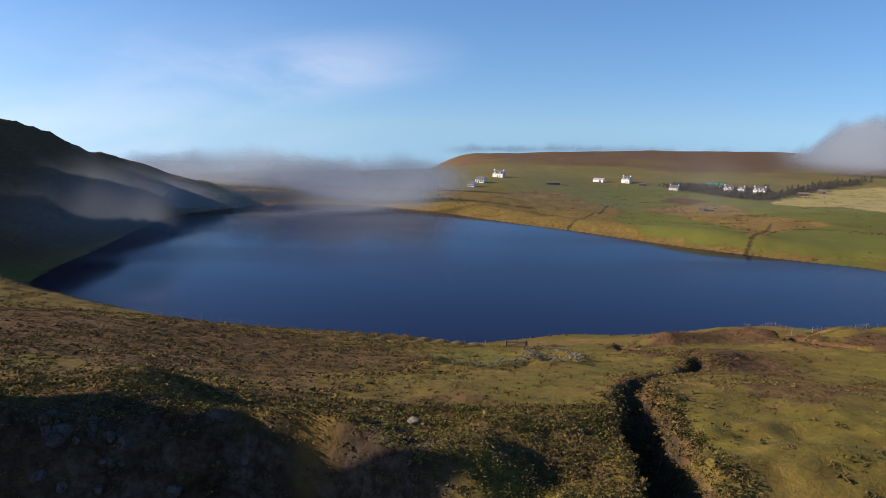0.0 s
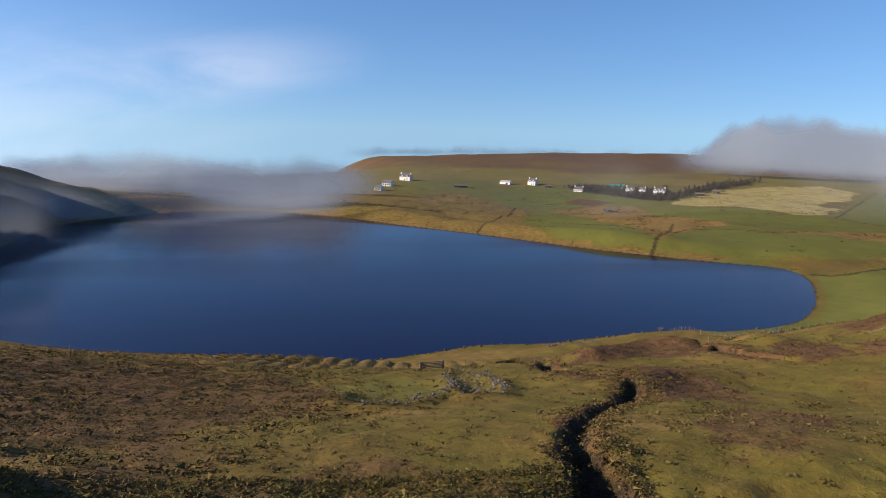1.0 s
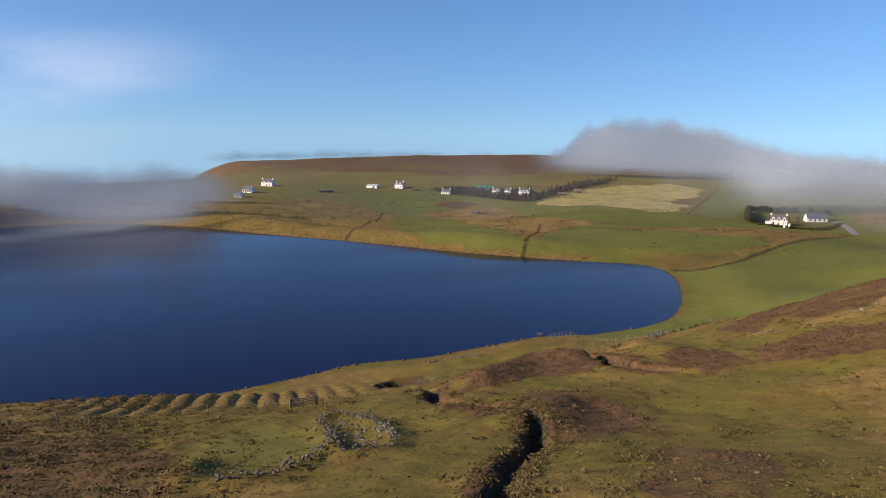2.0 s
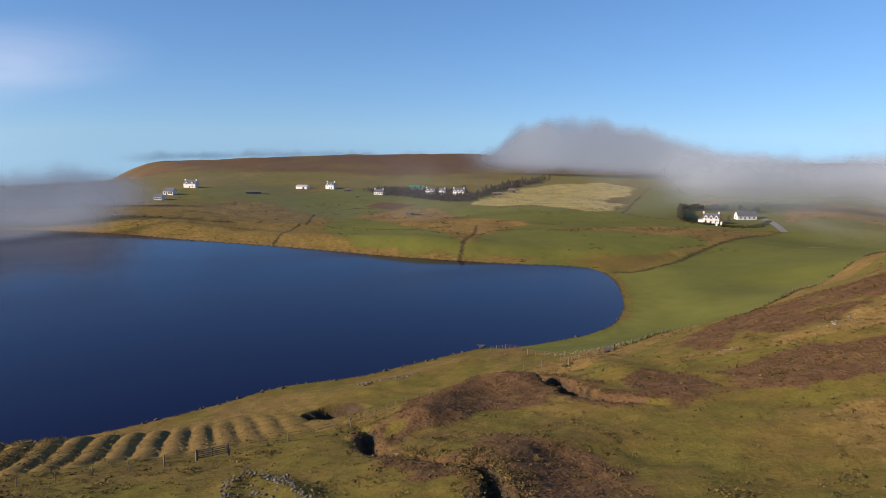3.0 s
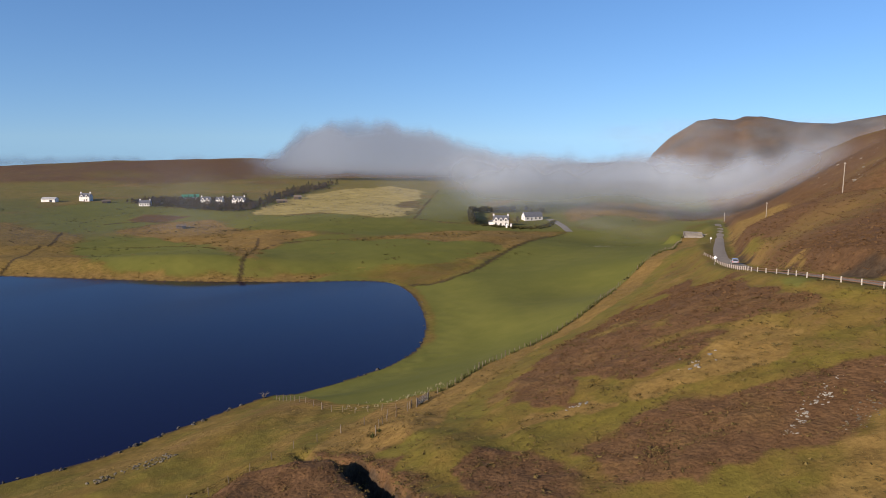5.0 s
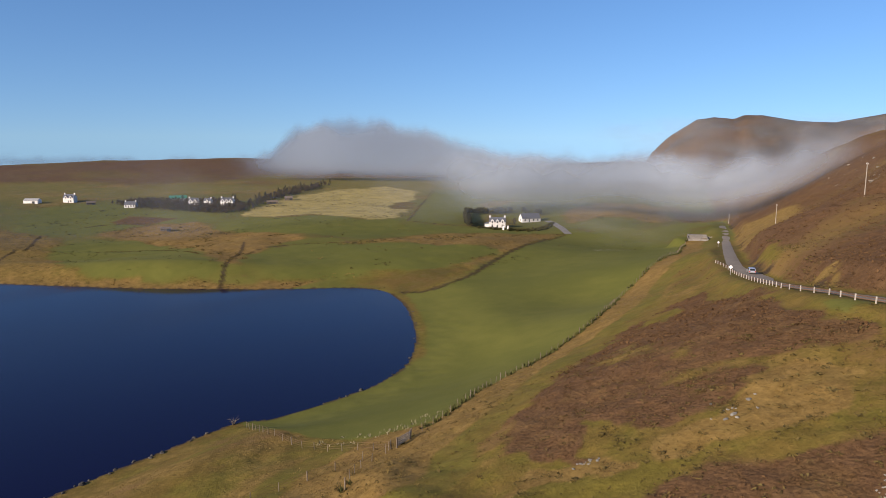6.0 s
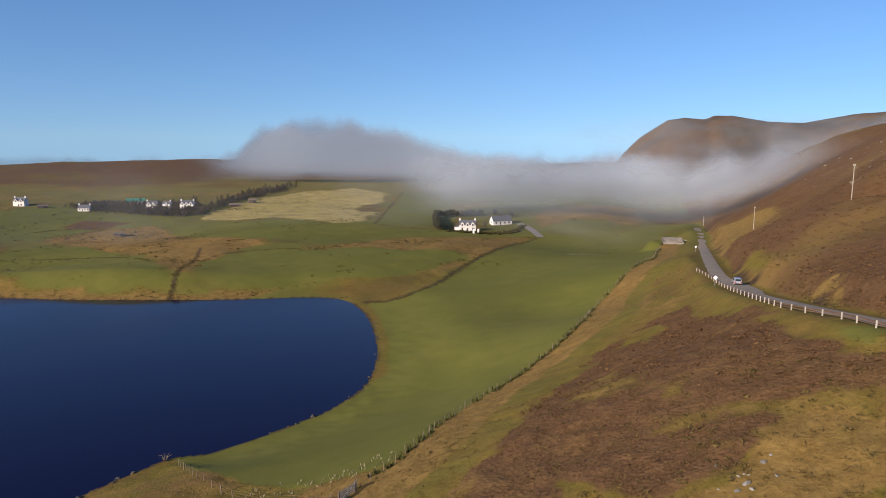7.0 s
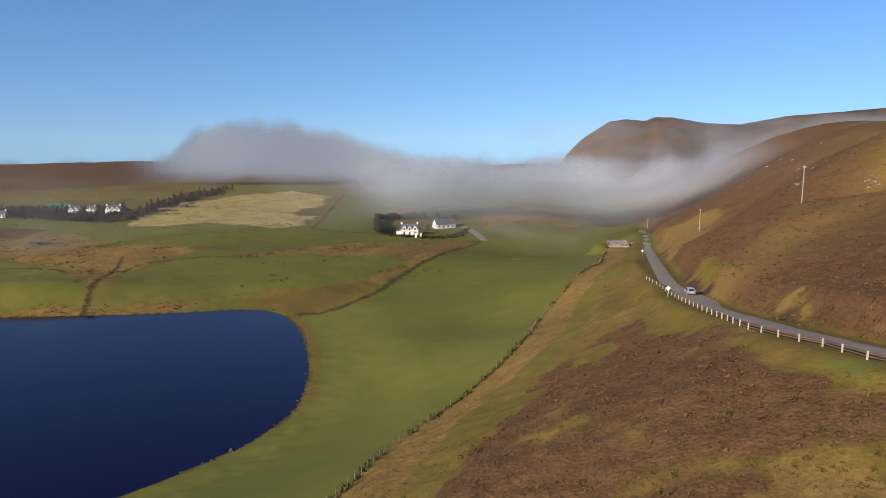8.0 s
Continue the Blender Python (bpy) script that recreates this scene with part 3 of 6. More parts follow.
def cover(x, y):
    far = np.hypot(x - 60, y - 110)
    s = shore_distance(x, y)
    c = {k: np.zeros(x.shape) for k in ("orange", "straw", "pasture", "heather", "bare", "rock")}
    # hill grass with heather in clumps on the near slopes
    clumps = rough(x, y, 16, 4, 60)
    c["heather"] += 0.42 * smooth(0.10, 0.55, clumps) * (far < 420)
    c["orange"] += 0.6 * smooth(0.0, 0.5, rough(x, y, 24, 4, 70)) * (far < 420)
    # the hill above the road is brown
    d_road, u, _ = line_distance(x, y, ROAD_LINE)
    i = np.clip((u * (len(ROAD_LINE) - 1)).astype(int), 0, len(ROAD_LINE) - 2)
    ahead = ROAD_LINE[i + 1] - ROAD_LINE[i]
    above = (ahead[..., 0] * (y - ROAD_LINE[i, 1]) - ahead[..., 1] * (x - ROAD_LINE[i, 0])) < 0
    up = above * smooth(3.0, 5.0, d_road) * (far < 1500) * (x > 60)
    c["heather"] = np.maximum(c["heather"], up * (0.80 + 0.50 * rough(x * 0.6 + y * 0.3, y * 1.2, 26, 5, 80)))
    c["orange"] = np.maximum(c["orange"], up * (0.60 + 0.6 * rough(x, y, 22, 4, 81)))
    c["bare"] = np.maximum(c["bare"], 0.75 * above * smooth(2.6, 3.6, d_road) * smooth(8.0, 4.0, d_road + 2.5 * rough(x, y, 5, 3, 83)) * smooth(0.0, 0.4, rough(x, y, 9, 4, 82)) * (x > 100))
    # the far side: pasture with streaks of rough grass, then brown moor, and the mountains
    over = smooth(170, 230, y + 0 * x) * (1 - up)
    lean = rough(x, y * 1.6, 45, 5, 90)
    c["pasture"] = np.maximum(c["pasture"], over * (0.66 - 0.35 * smooth(0.0, 0.6, lean)))
    c["orange"] = np.maximum(c["orange"], over * smooth(0.0, 0.6, lean) * 0.5)
    moor = smooth(610, 760, far + 110 * rough(x, y, 110, 5, 91))
    c["pasture"] *= 1 - moor
    c["heather"] = np.maximum(c["heather"], moor * (0.66 + 0.55 * rough(x, y, 70, 5, 92)))
    c["pasture"] *= 1 - 0.35 * smooth(470, 540, far + 40 * rough(x, y, 60, 4, 106))
    c["straw"] = np.maximum(c["straw"], 0.34 * over * smooth(470, 540, far + 40 * rough(x, y, 60, 4, 106)) * (1 - moor))
    c["straw"] = np.maximum(c["straw"], 0.26 * over * (1 - moor) * smooth(0.0, 0.5, rough(x, y, 34, 5, 107)))
    ledge = line_distance(x, y, HEAD_CREST)[0]
    c["bare"] = np.maximum(c["bare"], 0.75 * smooth(240, 120, ledge) * smooth(-0.4, 0.3, rough(x, y, 55, 4, 109)))
    c["rock"] = np.maximum(c["rock"], smooth(230, 130, ledge) * (0.48 + 0.5 * rough(x, y, 45, 5, 108)))
    brow = smooth(280, 200, ledge)
    c["pasture"], c["straw"], c["orange"] = c["pasture"] * (1 - brow), c["straw"] * (1 - brow), c["orange"] * (1 - brow)
    c["heather"] = np.maximum(c["heather"], 0.85 * brow)
    dark = smooth(-130, -150, x + 0 * y) * smooth(140, 220, y + 0 * x)
    c["heather"] = np.maximum(c["heather"], 0.8 * dark)
    c["pasture"] *= 1 - dark
    # rough grass along the far water's edge
    c["orange"] = np.maximum(c["orange"], 0.7 * over * smooth(15, 4, s + 7 * rough(x, y, 10, 3, 93)) * (y > 285))
    for kind_, much, soft, ragged, line in PATCHES:
        w = patch(x, y, line, soft, ragged)
        for k in c:
            c[k] = c[k] * (1 - w) + (much * w if k == kind_ else 0)
    fringe = over * smooth(11, 3, s + 6 * rough(x, y, 8, 3, 129)) * (y > 285)
    c["orange"] = np.maximum(c["orange"], 0.75 * fringe)
    c["pasture"] *= 1 - 0.8 * fringe
    # the lower field, the slope of bent grass over its fence, and the green way beside it
    w = patch(x, y, FIELD, 0.8, 0.5)
    for k in c:
        c[k] = c[k] * (1 - w) + (w if k == "pasture" else 0)
    d = line_distance(x, y, FENCE_LINE)[0]
    below = patch(x, y, FIELD, 0.8, 0.5)
    strip = (1 - below) * smooth(10.5, 6.5, d + 3 * rough(x, y, 8, 3, 94)) * (s > 14)
    for k in c:
        c[k] = c[k] * (1 - strip) + (1.0 * strip if k == "orange" else 0)
    way = (1 - below) * smooth(3.2, 1.8, np.abs(d - 10.5 - 1.2 * rough(x, y, 18, 2, 95))) * (y > 100) * (s > 14)
    for k in c:
        c[k] = c[k] * (1 - 0.8 * way) + (0.35 * way if k == "pasture" else 0)
    # ridges over the bank
    beds = bed_weight(x, y)
    c["orange"] = np.maximum(c["orange"], 0.95 * beds)
    c["heather"] *= 1 - 0.8 * beds
    # heather fringes along the streams, peat in the hole
    for line, reach in zip(GULLY_LINES, (2.6, 4.2)):
        d, _, deep = line_distance(x, y, line)
        w = 0.9 * smooth(reach, reach * 0.5, d + 1.2 * rough(x, y, 4, 3, 113)) * smooth(0.4, 1.3, deep)
        for k in c:
            c[k] = c[k] * (1 - w) + (0.9 * w if k == "heather" else 0)
    w = 0.9 * smooth(6.0, 3.5, line_distance(x, y, MOUNDS[0][0])[0] + 2.5 * rough(x, y, 5, 3, 115))
    for k in c:
        c[k] = c[k] * (1 - w) + (0.9 * w if k == "heather" else 0)
    hole = smooth(1.5, 1.1, np.hypot((x - 35.8) / 4.2, (y - 139.5) / 6.0) + 0.15 * rough(x, y, 3, 3, 114))
    for k in c:
        c[k] = c[k] * (1 - hole) + (0.75 * hole if k == "bare" else 0.3 * hole if k == "heather" else 0)
    # bare peat in stream beds, ditches and the wet strip along the water
    for line in GULLY_LINES:
        d, _, deep = line_distance(x, y, line)
        c["bare"] = np.maximum(c["bare"], smooth(0.9 + 0.3 * deep, 0.2 + 0.2 * deep, d + 0.5 * rough(x, y, 2, 3, 96)) * smooth(0.4, 1.4, deep))
    for line, wide in DITCHES:
        d = line_distance(x, y, line)[0]
        c["bare"] = np.maximum(c["bare"], 0.66 * smooth(wide, wide * 0.5, d + 0.2 * rough(x, y, 6, 3, 97)))
    beach = smooth(5.0, 1.0, s + 1.4 * rough(x, y, 8, 3, 105)) * smooth(185, 200, y + 0 * x) * smooth(262, 250, y + 0 * x) * (x > 120)
    c["straw"] = np.maximum(c["straw"], 0.24 * beach)
    c["bare"] = np.maximum(c["bare"], 0.26 * beach)
    c["pasture"] = c["pasture"] * (1 - beach)
    c["bare"] = np.maximum(c["bare"], 0.75 * smooth(1.3, 0.2, s + 0.6 * rough(x, y, 4, 3, 98)))
    face = smooth(40, 37, y + 2.5 * rough(x, y, 4, 3, 99)) * smooth(3, -4, x + 3 * rough(x, y, 9, 3, 111)) * smooth(8, 24, y + 6 * rough(x, y, 12, 3, 112))
    c["heather"] = np.maximum(c["heather"], 0.4 * smooth(46, 40, y + 4 * rough(x, y, 7, 3, 100)) * smooth(20, 0, x))
    c["rock"] = np.maximum(c["rock"], face * (0.30 + 0.6 * rough(x, y, 5, 3, 101)))
    # the face's shade is partly put into colour, by the near-black peat tone
    c["bare"] = np.maximum(c["bare"], face * 0.9)
    # browner on the slope under the dark hill
    brown = smooth(12, -25, x + 12 * rough(x, y, 18, 3, 102)) * (y < 130)
    c["orange"] = np.maximum(c["orange"], 0.75 * brown * (0.7 + 0.5 * rough(x, y, 11, 4, 103)))
    c["heather"] = np.maximum(c["heather"], 0.72 * brown * smooth(-0.15, 0.25, rough(x, y, 6, 4, 104)) * (y < 112))
    # stripes of the heather colour pick out the furrows of the steps
    riser = smooth(-12, -32, x) * smooth(62, 78, y) * smooth(176, 164, y) * smooth(0.55, 0.15, np.abs(np.sin(np.pi * step_phase(x, y))))
    c["heather"] = np.clip(c["heather"] + 0.25 * smooth(-30, -50, x) * smooth(108, 116, y) * (y < 185) + 0.75 * riser * (0.7 + 0.6 * rough(x, y, 7, 3, 119)), 0, 1)
    turf = smooth(-40, -62, x + 8 * rough(x, y, 9, 3, 126)) * smooth(112, 118, y) * (y < 185)
    c["orange"] *= 1 - 0.6 * turf
    return c


FENCE_RUN = [(70, 125), (76, 130.5), (82, 132.5), (92, 135.5), (101, 139.5), (109, 144.5), (122, 151), (135, 155), (148, 158.5), (156, 160.5), (174, 167.5), (200, 182), (220, 188), (245, 196), (268, 205), (300, 222), (338, 240)]
FENCE_LINE = rounded(FENCE_RUN, 4)
DITCHES = [(rounded([(134, 298), (146, 318), (160, 338), (170, 354), (180, 372)], 3), 1.5),
           (rounded([(178, 253), (186, 247), (204, 250), (236, 265), (267, 278), (300, 294), (331, 309)], 3), 1.7),
           (rounded([(120, 480), (100, 430), (72, 370)], 3), 1.2),
           (rounded([(163, 337), (178, 348), (195, 346), (206, 338), (216, 328), (232, 336)], 3), 0.9),
           (rounded([(128, 416), (146, 398), (152, 372), (150, 352)], 3), 0.8),
           (rounded([(283, 382), (300, 398), (330, 430), (372, 472), (420, 518)], 3), 0.9),
           (rounded([(283, 382), (290, 372), (299, 360), (318, 348)], 3), 0.8),
           (rounded([(140, 492), (152, 496), (164, 492), (176, 488)], 3), 0.8)]


def build_ground():
    def steps(marks):
        out = [marks[0][0]]
        for (a, _), (b, s) in zip(marks, marks[1:]):
            n = max(1, round((b - a) / s))
            out += [a + (b - a) * (k + 1) / n for k in range(n)]
        return np.array(out)
    xs = steps([(-5000, 0), (-2000, 500), (-700, 100), (-260, 12), (-95, 3.5), (-35, 1.0), (135, 0.5), (175, 0.8), (260, 1.6), (460, 3.2), (760, 9), (1250, 9), (2200, 90), (5000, 500)])
    ys = steps([(-5000, 0), (-1500, 500), (-200, 100), (-20, 20), (28, 1.5), (135, 0.5), (190, 0.8), (300, 2.0), (520, 3.0), (720, 5.5), (1250, 10), (2200, 90), (5000, 500)])
    gx, gy = np.meshgrid(xs, ys, indexing="ij")
    flat_x, flat_y = gx.ravel(), gy.ravel()
    z = height(flat_x, flat_y)
    c = cover(flat_x, flat_y)
    off = np.hypot(flat_x - 60, flat_y - 110)
    tall = c["heather"] * smooth(400, 200, off)
    lumps = np.maximum(0, rough(flat_x, flat_y, 1.5, 3, 110)) * 0.3 + 0.02
    # hags and tussocks of the far slopes
    hags = np.clip(c["orange"] + 0.6 * c["heather"] + 0.2, 0, 1) * smooth(200, 260, flat_y) * smooth(3, 14, shore_distance(flat_x, flat_y)) * smooth(900, 600, off)
    z = z + hags * (0.85 * rough(flat_x, 1.5 * flat_y, 13, 3, 116) + 0.75 * rough(flat_x, flat_y, 34, 2, 117))
    z = z + tall * lumps * smooth(3, 12, shore_distance(flat_x, flat_y)) * smooth(3.5, 6, line_distance(flat_x, flat_y, ROAD_LINE)[0])
    n, m = len(xs), len(ys)
    me = bpy.data.meshes.new("ground")
    me.vertices.add(n * m)
    me.vertices.foreach_set("co", np.stack([flat_x, flat_y, z], 1).ravel())
    i, j = np.meshgrid(np.arange(n - 1), np.arange(m - 1), indexing="ij")
    a = (i * m + j).ravel()
    quads = np.stack([a, a + m, a + m + 1, a + 1], 1).astype(np.int32)
    me.loops.add(quads.size)
    me.loops.foreach_set("vertex_index", quads.ravel())
    me.polygons.add(len(quads))
    me.polygons.foreach_set("loop_start", np.arange(0, quads.size, 4, dtype=np.int32))
    me.polygons.foreach_set("use_smooth", np.ones(len(quads), bool))
    me.update()
    me.validate()
    for k, v in c.items():
        me.attributes.new(k, "FLOAT", "POINT").data.foreach_set("value", v.astype(np.float32))
    me.materials.append(MOOR)
    return tagged(new("ground", me), "rolling moorland with pasture, heather and rough tawny grass", "ground", kind="structure")


ground = build_ground()


def build_water():
    line = rounded(LAKE, 6, True)
    mid = np.array([5.0, 300.0])
    away = line + 3.0 * (line - mid) / np.linalg.norm(line - mid, axis=1)[:, None]
    bm = bmesh.new()
    bm.faces.new([bm.verts.new((x, y, 0.0)) for x, y in away])
    bmesh.ops.triangulate(bm, faces=bm.faces[:])
    me = bpy.data.meshes.new("loch_water")
    bm.to_mesh(me)
    bm.free()
    me.materials.append(WATER)
    return tagged(new("loch_water", me), "deep blue loch with a faintly rippled surface", "water", kind="structure")


build_water()


def build_road():
    """The strip of asphalt on its bench, with a crown and ragged edges."""
    line = rounded(ROAD, 14)
    verts, faces = [], []
    across = (-1, -0.8, -0.3, 0.3, 0.8, 1)
    for i, (x, y, z) in enumerate(line):
        d = line[min(i + 1, len(line) - 1)] - line[max(i - 1, 0)]
        side = np.array([d[1], -d[0]]) / np.hypot(d[0], d[1])
        # a lay-by widens it on the hill side by the bend
        wide = 1.65 + 0.12 * float(grain(np.array([x / 3]), np.array([y / 3]), 51)[0])
        bay = 2.6 * math.exp(-((x - 172) / 9.0) ** 2)
        for a in across:
            w = a * wide + (bay * max(a, 0))
            verts.append((x + side[0] * w, y + side[1] * w, z + 0.07 - 0.05 * abs(a) ** 3))
        if i:
            o = (i - 1) * len(across)
            for k in range(len(across) - 1):
                faces.append((o + k, o + k + 1, o + k + 1 + len(across), o + k + len(across)))
    ob = mesh_object("road", verts, faces, ASPHALT, smooth_=True)
    return tagged(ob, "narrow single-track road of worn grey asphalt", "road", kind="structure")


build_road()


def mist_bank(name, label, paths, low, crest, strength, foot):
    """Upright sheets of mist, one behind another. A path gives a sheet's place from end to end (0 to 1); crest, its top's height at a place; foot, over how many metres it thins to the ground."""
    thing = empty(name, pose(0, 0, 0), label, "mist", kind="stuff")
    n, rows = 120, 30
    for k, path in enumerate(paths):
        u = np.linspace(0, 1, n + 1)
        x, y = path(u)
        high = crest(x, y, k)
        u, x, y, high = (np.repeat(v, rows + 1) for v in (u, x, y, high))
        v = np.tile(np.linspace(0, 1, rows + 1), n + 1)
        z = low + (high + 8 - low) * v
        clear = np.maximum(height(x, y, False), 0)
        thick = strength * smooth(high + 5, high - 14, z) * smooth(0, 0.14, u) * smooth(1, 0.86, u) * smooth(clear - 0.3 * foot[k], clear + foot[k], z)
        o = (np.arange(n)[:, None] * (rows + 1) + np.arange(rows)).ravel()
        quads = np.stack([o, o + rows + 1, o + rows + 2, o + 1], 1)
        quads = quads[thick[quads].max(1) > 0.004]
        ob = mesh_object("mist_sheet", np.stack([x, y, z], 1), quads.tolist(), MIST, thing, True)
        ob.data.attributes.new("thick", "FLOAT", "POINT").data.foreach_set("value", thick.astype(np.float32))


def arc(cx, cy, r, start, end):
    """Round a centre; angles run clockwise from +y."""
    def path(u):
        a = np.radians(start + (end - start) * u)
        return cx + r * np.sin(a) + 8 * np.sin(21 * a + r), cy + r * np.cos(a)
    return path


def straight(x0, y0, x1, y1):
    return lambda u: (x0 + (x1 - x0) * u, y0 + (y1 - y0) * u + 6 * np.sin(9 * u + x0))


def bearing(x, y, cx, cy):
    return np.degrees(np.arctan2(x - cx, y - cy))


def bank_top(x, y, k):
    a = bearing(x, y, 50, 60)
    return 40 + 8 * smooth(58, 68, a) + 8 * rough(a / 2.5, y * 0 + 3.1 * k, 1.0, 4, 7)


def hump_top(x, y, k):
    a = bearing(x, y, 50, 60)
    return 6 + 28 * smooth(21.5, 25.5, a) ** 0.6 + 34 * smooth(25.0, 31.0, a) * smooth(47, 33, a) + 12 * rough(a / 2.6, y * 0 + 3.1 * k, 1.0, 4, 8)


# no line of sight crosses more than seven sheets
mist_bank("mist_bank", "low bank of grey-white mist lying over the land", [arc(50, 60, r, 36, 80) for r in (440, 560)], -6, bank_top, 0.66, (20, 14))
mist_bank("mist_bank", "humped end of the mist bank over the far moor", [arc(50, 60, r, 22, 62) for r in (690, 780)], -6, hump_top, 0.84, (14, 12))
mist_bank("mist_bank", "trailing edge of the mist at the foot of the hill", [arc(50, 60, r, s, 87) for r, s in ((265, 58), (350, 48))], -6,
          lambda x, y, k: 24 + 8 * k + 26 * smooth(58, 72, bearing(x, y, 50, 60)) + 6 * rough(x / 20, y / 20, 1.0, 3, 47), 0.30, (22, 18))
mist_bank("mist_bank", "faint mist drifting off the brown hill's crest", [arc(50, 60, 640, 64, 98)], 10,
          lambda x, y, k: 66 + 26 * smooth(70, 84, bearing(x, y, 50, 60)) + 9 * rough(x / 40, y / 40, 1.0, 4, 57), 0.28, (24,))
mist_bank("mist_bank", "veil of mist before the far headland", [arc(50, 60, 830, 50, 84)], 0, lambda x, y, k: 78 + 6 * rough(x / 60, y / 60, 1.0, 3, 87), 0.20, (10,))
mist_bank("mist_bank", "pale mist drifting over the far end of the loch", [straight(x - 330, y + 150, x, y) for x, y in ((28, 440), (46, 510))], -6,
          lambda x, y, k: 31 + 7 * rough(x / 40, y / 40, 1.0, 4, 17) - 6 * smooth(-15, -24, bearing(x, y, 0, 0)), 0.82, (5, 4))
mist_bank("mist_bank", "thin mist creeping over the water under the dark hill", [straight(-170, 405, 15, 440)], -3,
          lambda x, y, k: 24 + 6 * rough(x / 30, y / 30, 1.0, 4, 67), 0.52, (4,))
mist_bank("mist_bank", "thin line of cloud along the moor's skyline", [arc(0, 0, 1300, 0, 33)], -60,
          lambda x, y, k: 20 + 9 * rough(bearing(x, y, 0, 0) / 2.5, y * 0 + k, 1.0, 4, 27), 0.60, (10,))
mist_bank("mist_bank", "wisps of mist drifting before the dark hillside", [arc(0, 0, r, -41, -17) for r in (300, 345, 385)], -4, lambda x, y, k: 32 + 10 * rough(x / 30, y / 30, 1.0, 3, 37 + k), 0.22, (18, 18, 18))
mist_bank("mist_bank", "thin morning haze over the far fields", [arc(50, 60, 380, -8, 60)], -4, lambda x, y, k: 44 + 4 * rough(x / 60, y / 60, 1.0, 3, 77), 0.16, (6,))

# ---- houses ----
def wedge(bm, x0, x1, y0, y1, z0, z1):
    """A gable prism: its ridge runs along x at the middle of y0..y1."""
    ym = (y0 + y1) / 2
    p = [bm.verts.new(v) for v in ((x0, y0, z0), (x0, y1, z0), (x0, ym, z1), (x1, y0, z0), (x1, y1, z0), (x1, ym, z1))]
    for f in ((0, 2, 1), (3, 4, 5), (0, 3, 5, 2), (1, 2, 5, 4), (0, 1, 4, 3)):
        bm.faces.new([p[i] for i in f])


def slab(bm, a, b, c, d, thick):
    """A roof slope between four corners, with its thickness upwards along its normal."""
    a, b, c, d = (Vector(v) for v in (a, b, c, d))
    n = (b - a).cross(d - a).normalized()
    n = n if n.z > 0 else -n
    low = [bm.verts.new(v) for v in (a, b, c, d)]
    high = [bm.verts.new(v + n * thick) for v in (a, b, c, d)]
    bm.faces.new(low[::-1])
    bm.faces.new(high)
    for i in range(4):
        j = (i + 1) % 4
        bm.faces.new((low[i], low[j], high[j], high[i]))


def window(house, x, y, z, w, h, turn=0.0):
    """A sash window set in a wall that faces -y (turn 0) or -x (turn 90): frame, sill, panes."""
    m = pose(x, y, z, 0, 0, turn)
    bm = bmesh.new()
    for x0, x1, z0, z1 in ((-w / 2 - 0.07, -w / 2, -h / 2, h / 2), (w / 2, w / 2 + 0.07, -h / 2, h / 2), (-w / 2 - 0.07, w / 2 + 0.07, h / 2, h / 2 + 0.07), (-w / 2, w / 2, -0.03, 0.03)):
        box(bm, x0, -0.06, z0, x1, 0.05, z1)
    bm.transform(m)
    f = part("window", bm, FRAME, house)
    bm = bmesh.new()
    for z0, z1 in ((-h / 2, -0.03), (0.03, h / 2)):
        box(bm, -w / 2, -0.03, z0, w / 2, 0.02, z1)
    bm.transform(m)
    part("pane", bm, GLASS, f)
    bm = bmesh.new()
    box(bm, -w / 2 - 0.15, -0.14, -h / 2 - 0.12, w / 2 + 0.15, 0.02, -h / 2)
    bm.transform(m)
    part("sill", bm, STONE, f)


def chimney(house, x, y, z0, z1, w=1.1, d=0.75):
    bm = bmesh.new()
    box(bm, x - w / 2, y - d / 2, z0, x + w / 2, y + d / 2, z1, 0.03)
    box(bm, x - w / 2 - 0.08, y - d / 2 - 0.08, z1 - 0.18, x + w / 2 + 0.08, y + d / 2 + 0.08, z1 - 0.05)
    c = part("chimney", bm, HARLING, house)
    for k in (-0.28, 0.28):
        bm = bmesh.new()
        rod(bm, (x + k * w / 1.1, y, z1 - 0.05), (x + k * w / 1.1, y, z1 + 0.45), 0.14, 0.11, 10)
        part("chimney_pot", bm, CLAY, c)


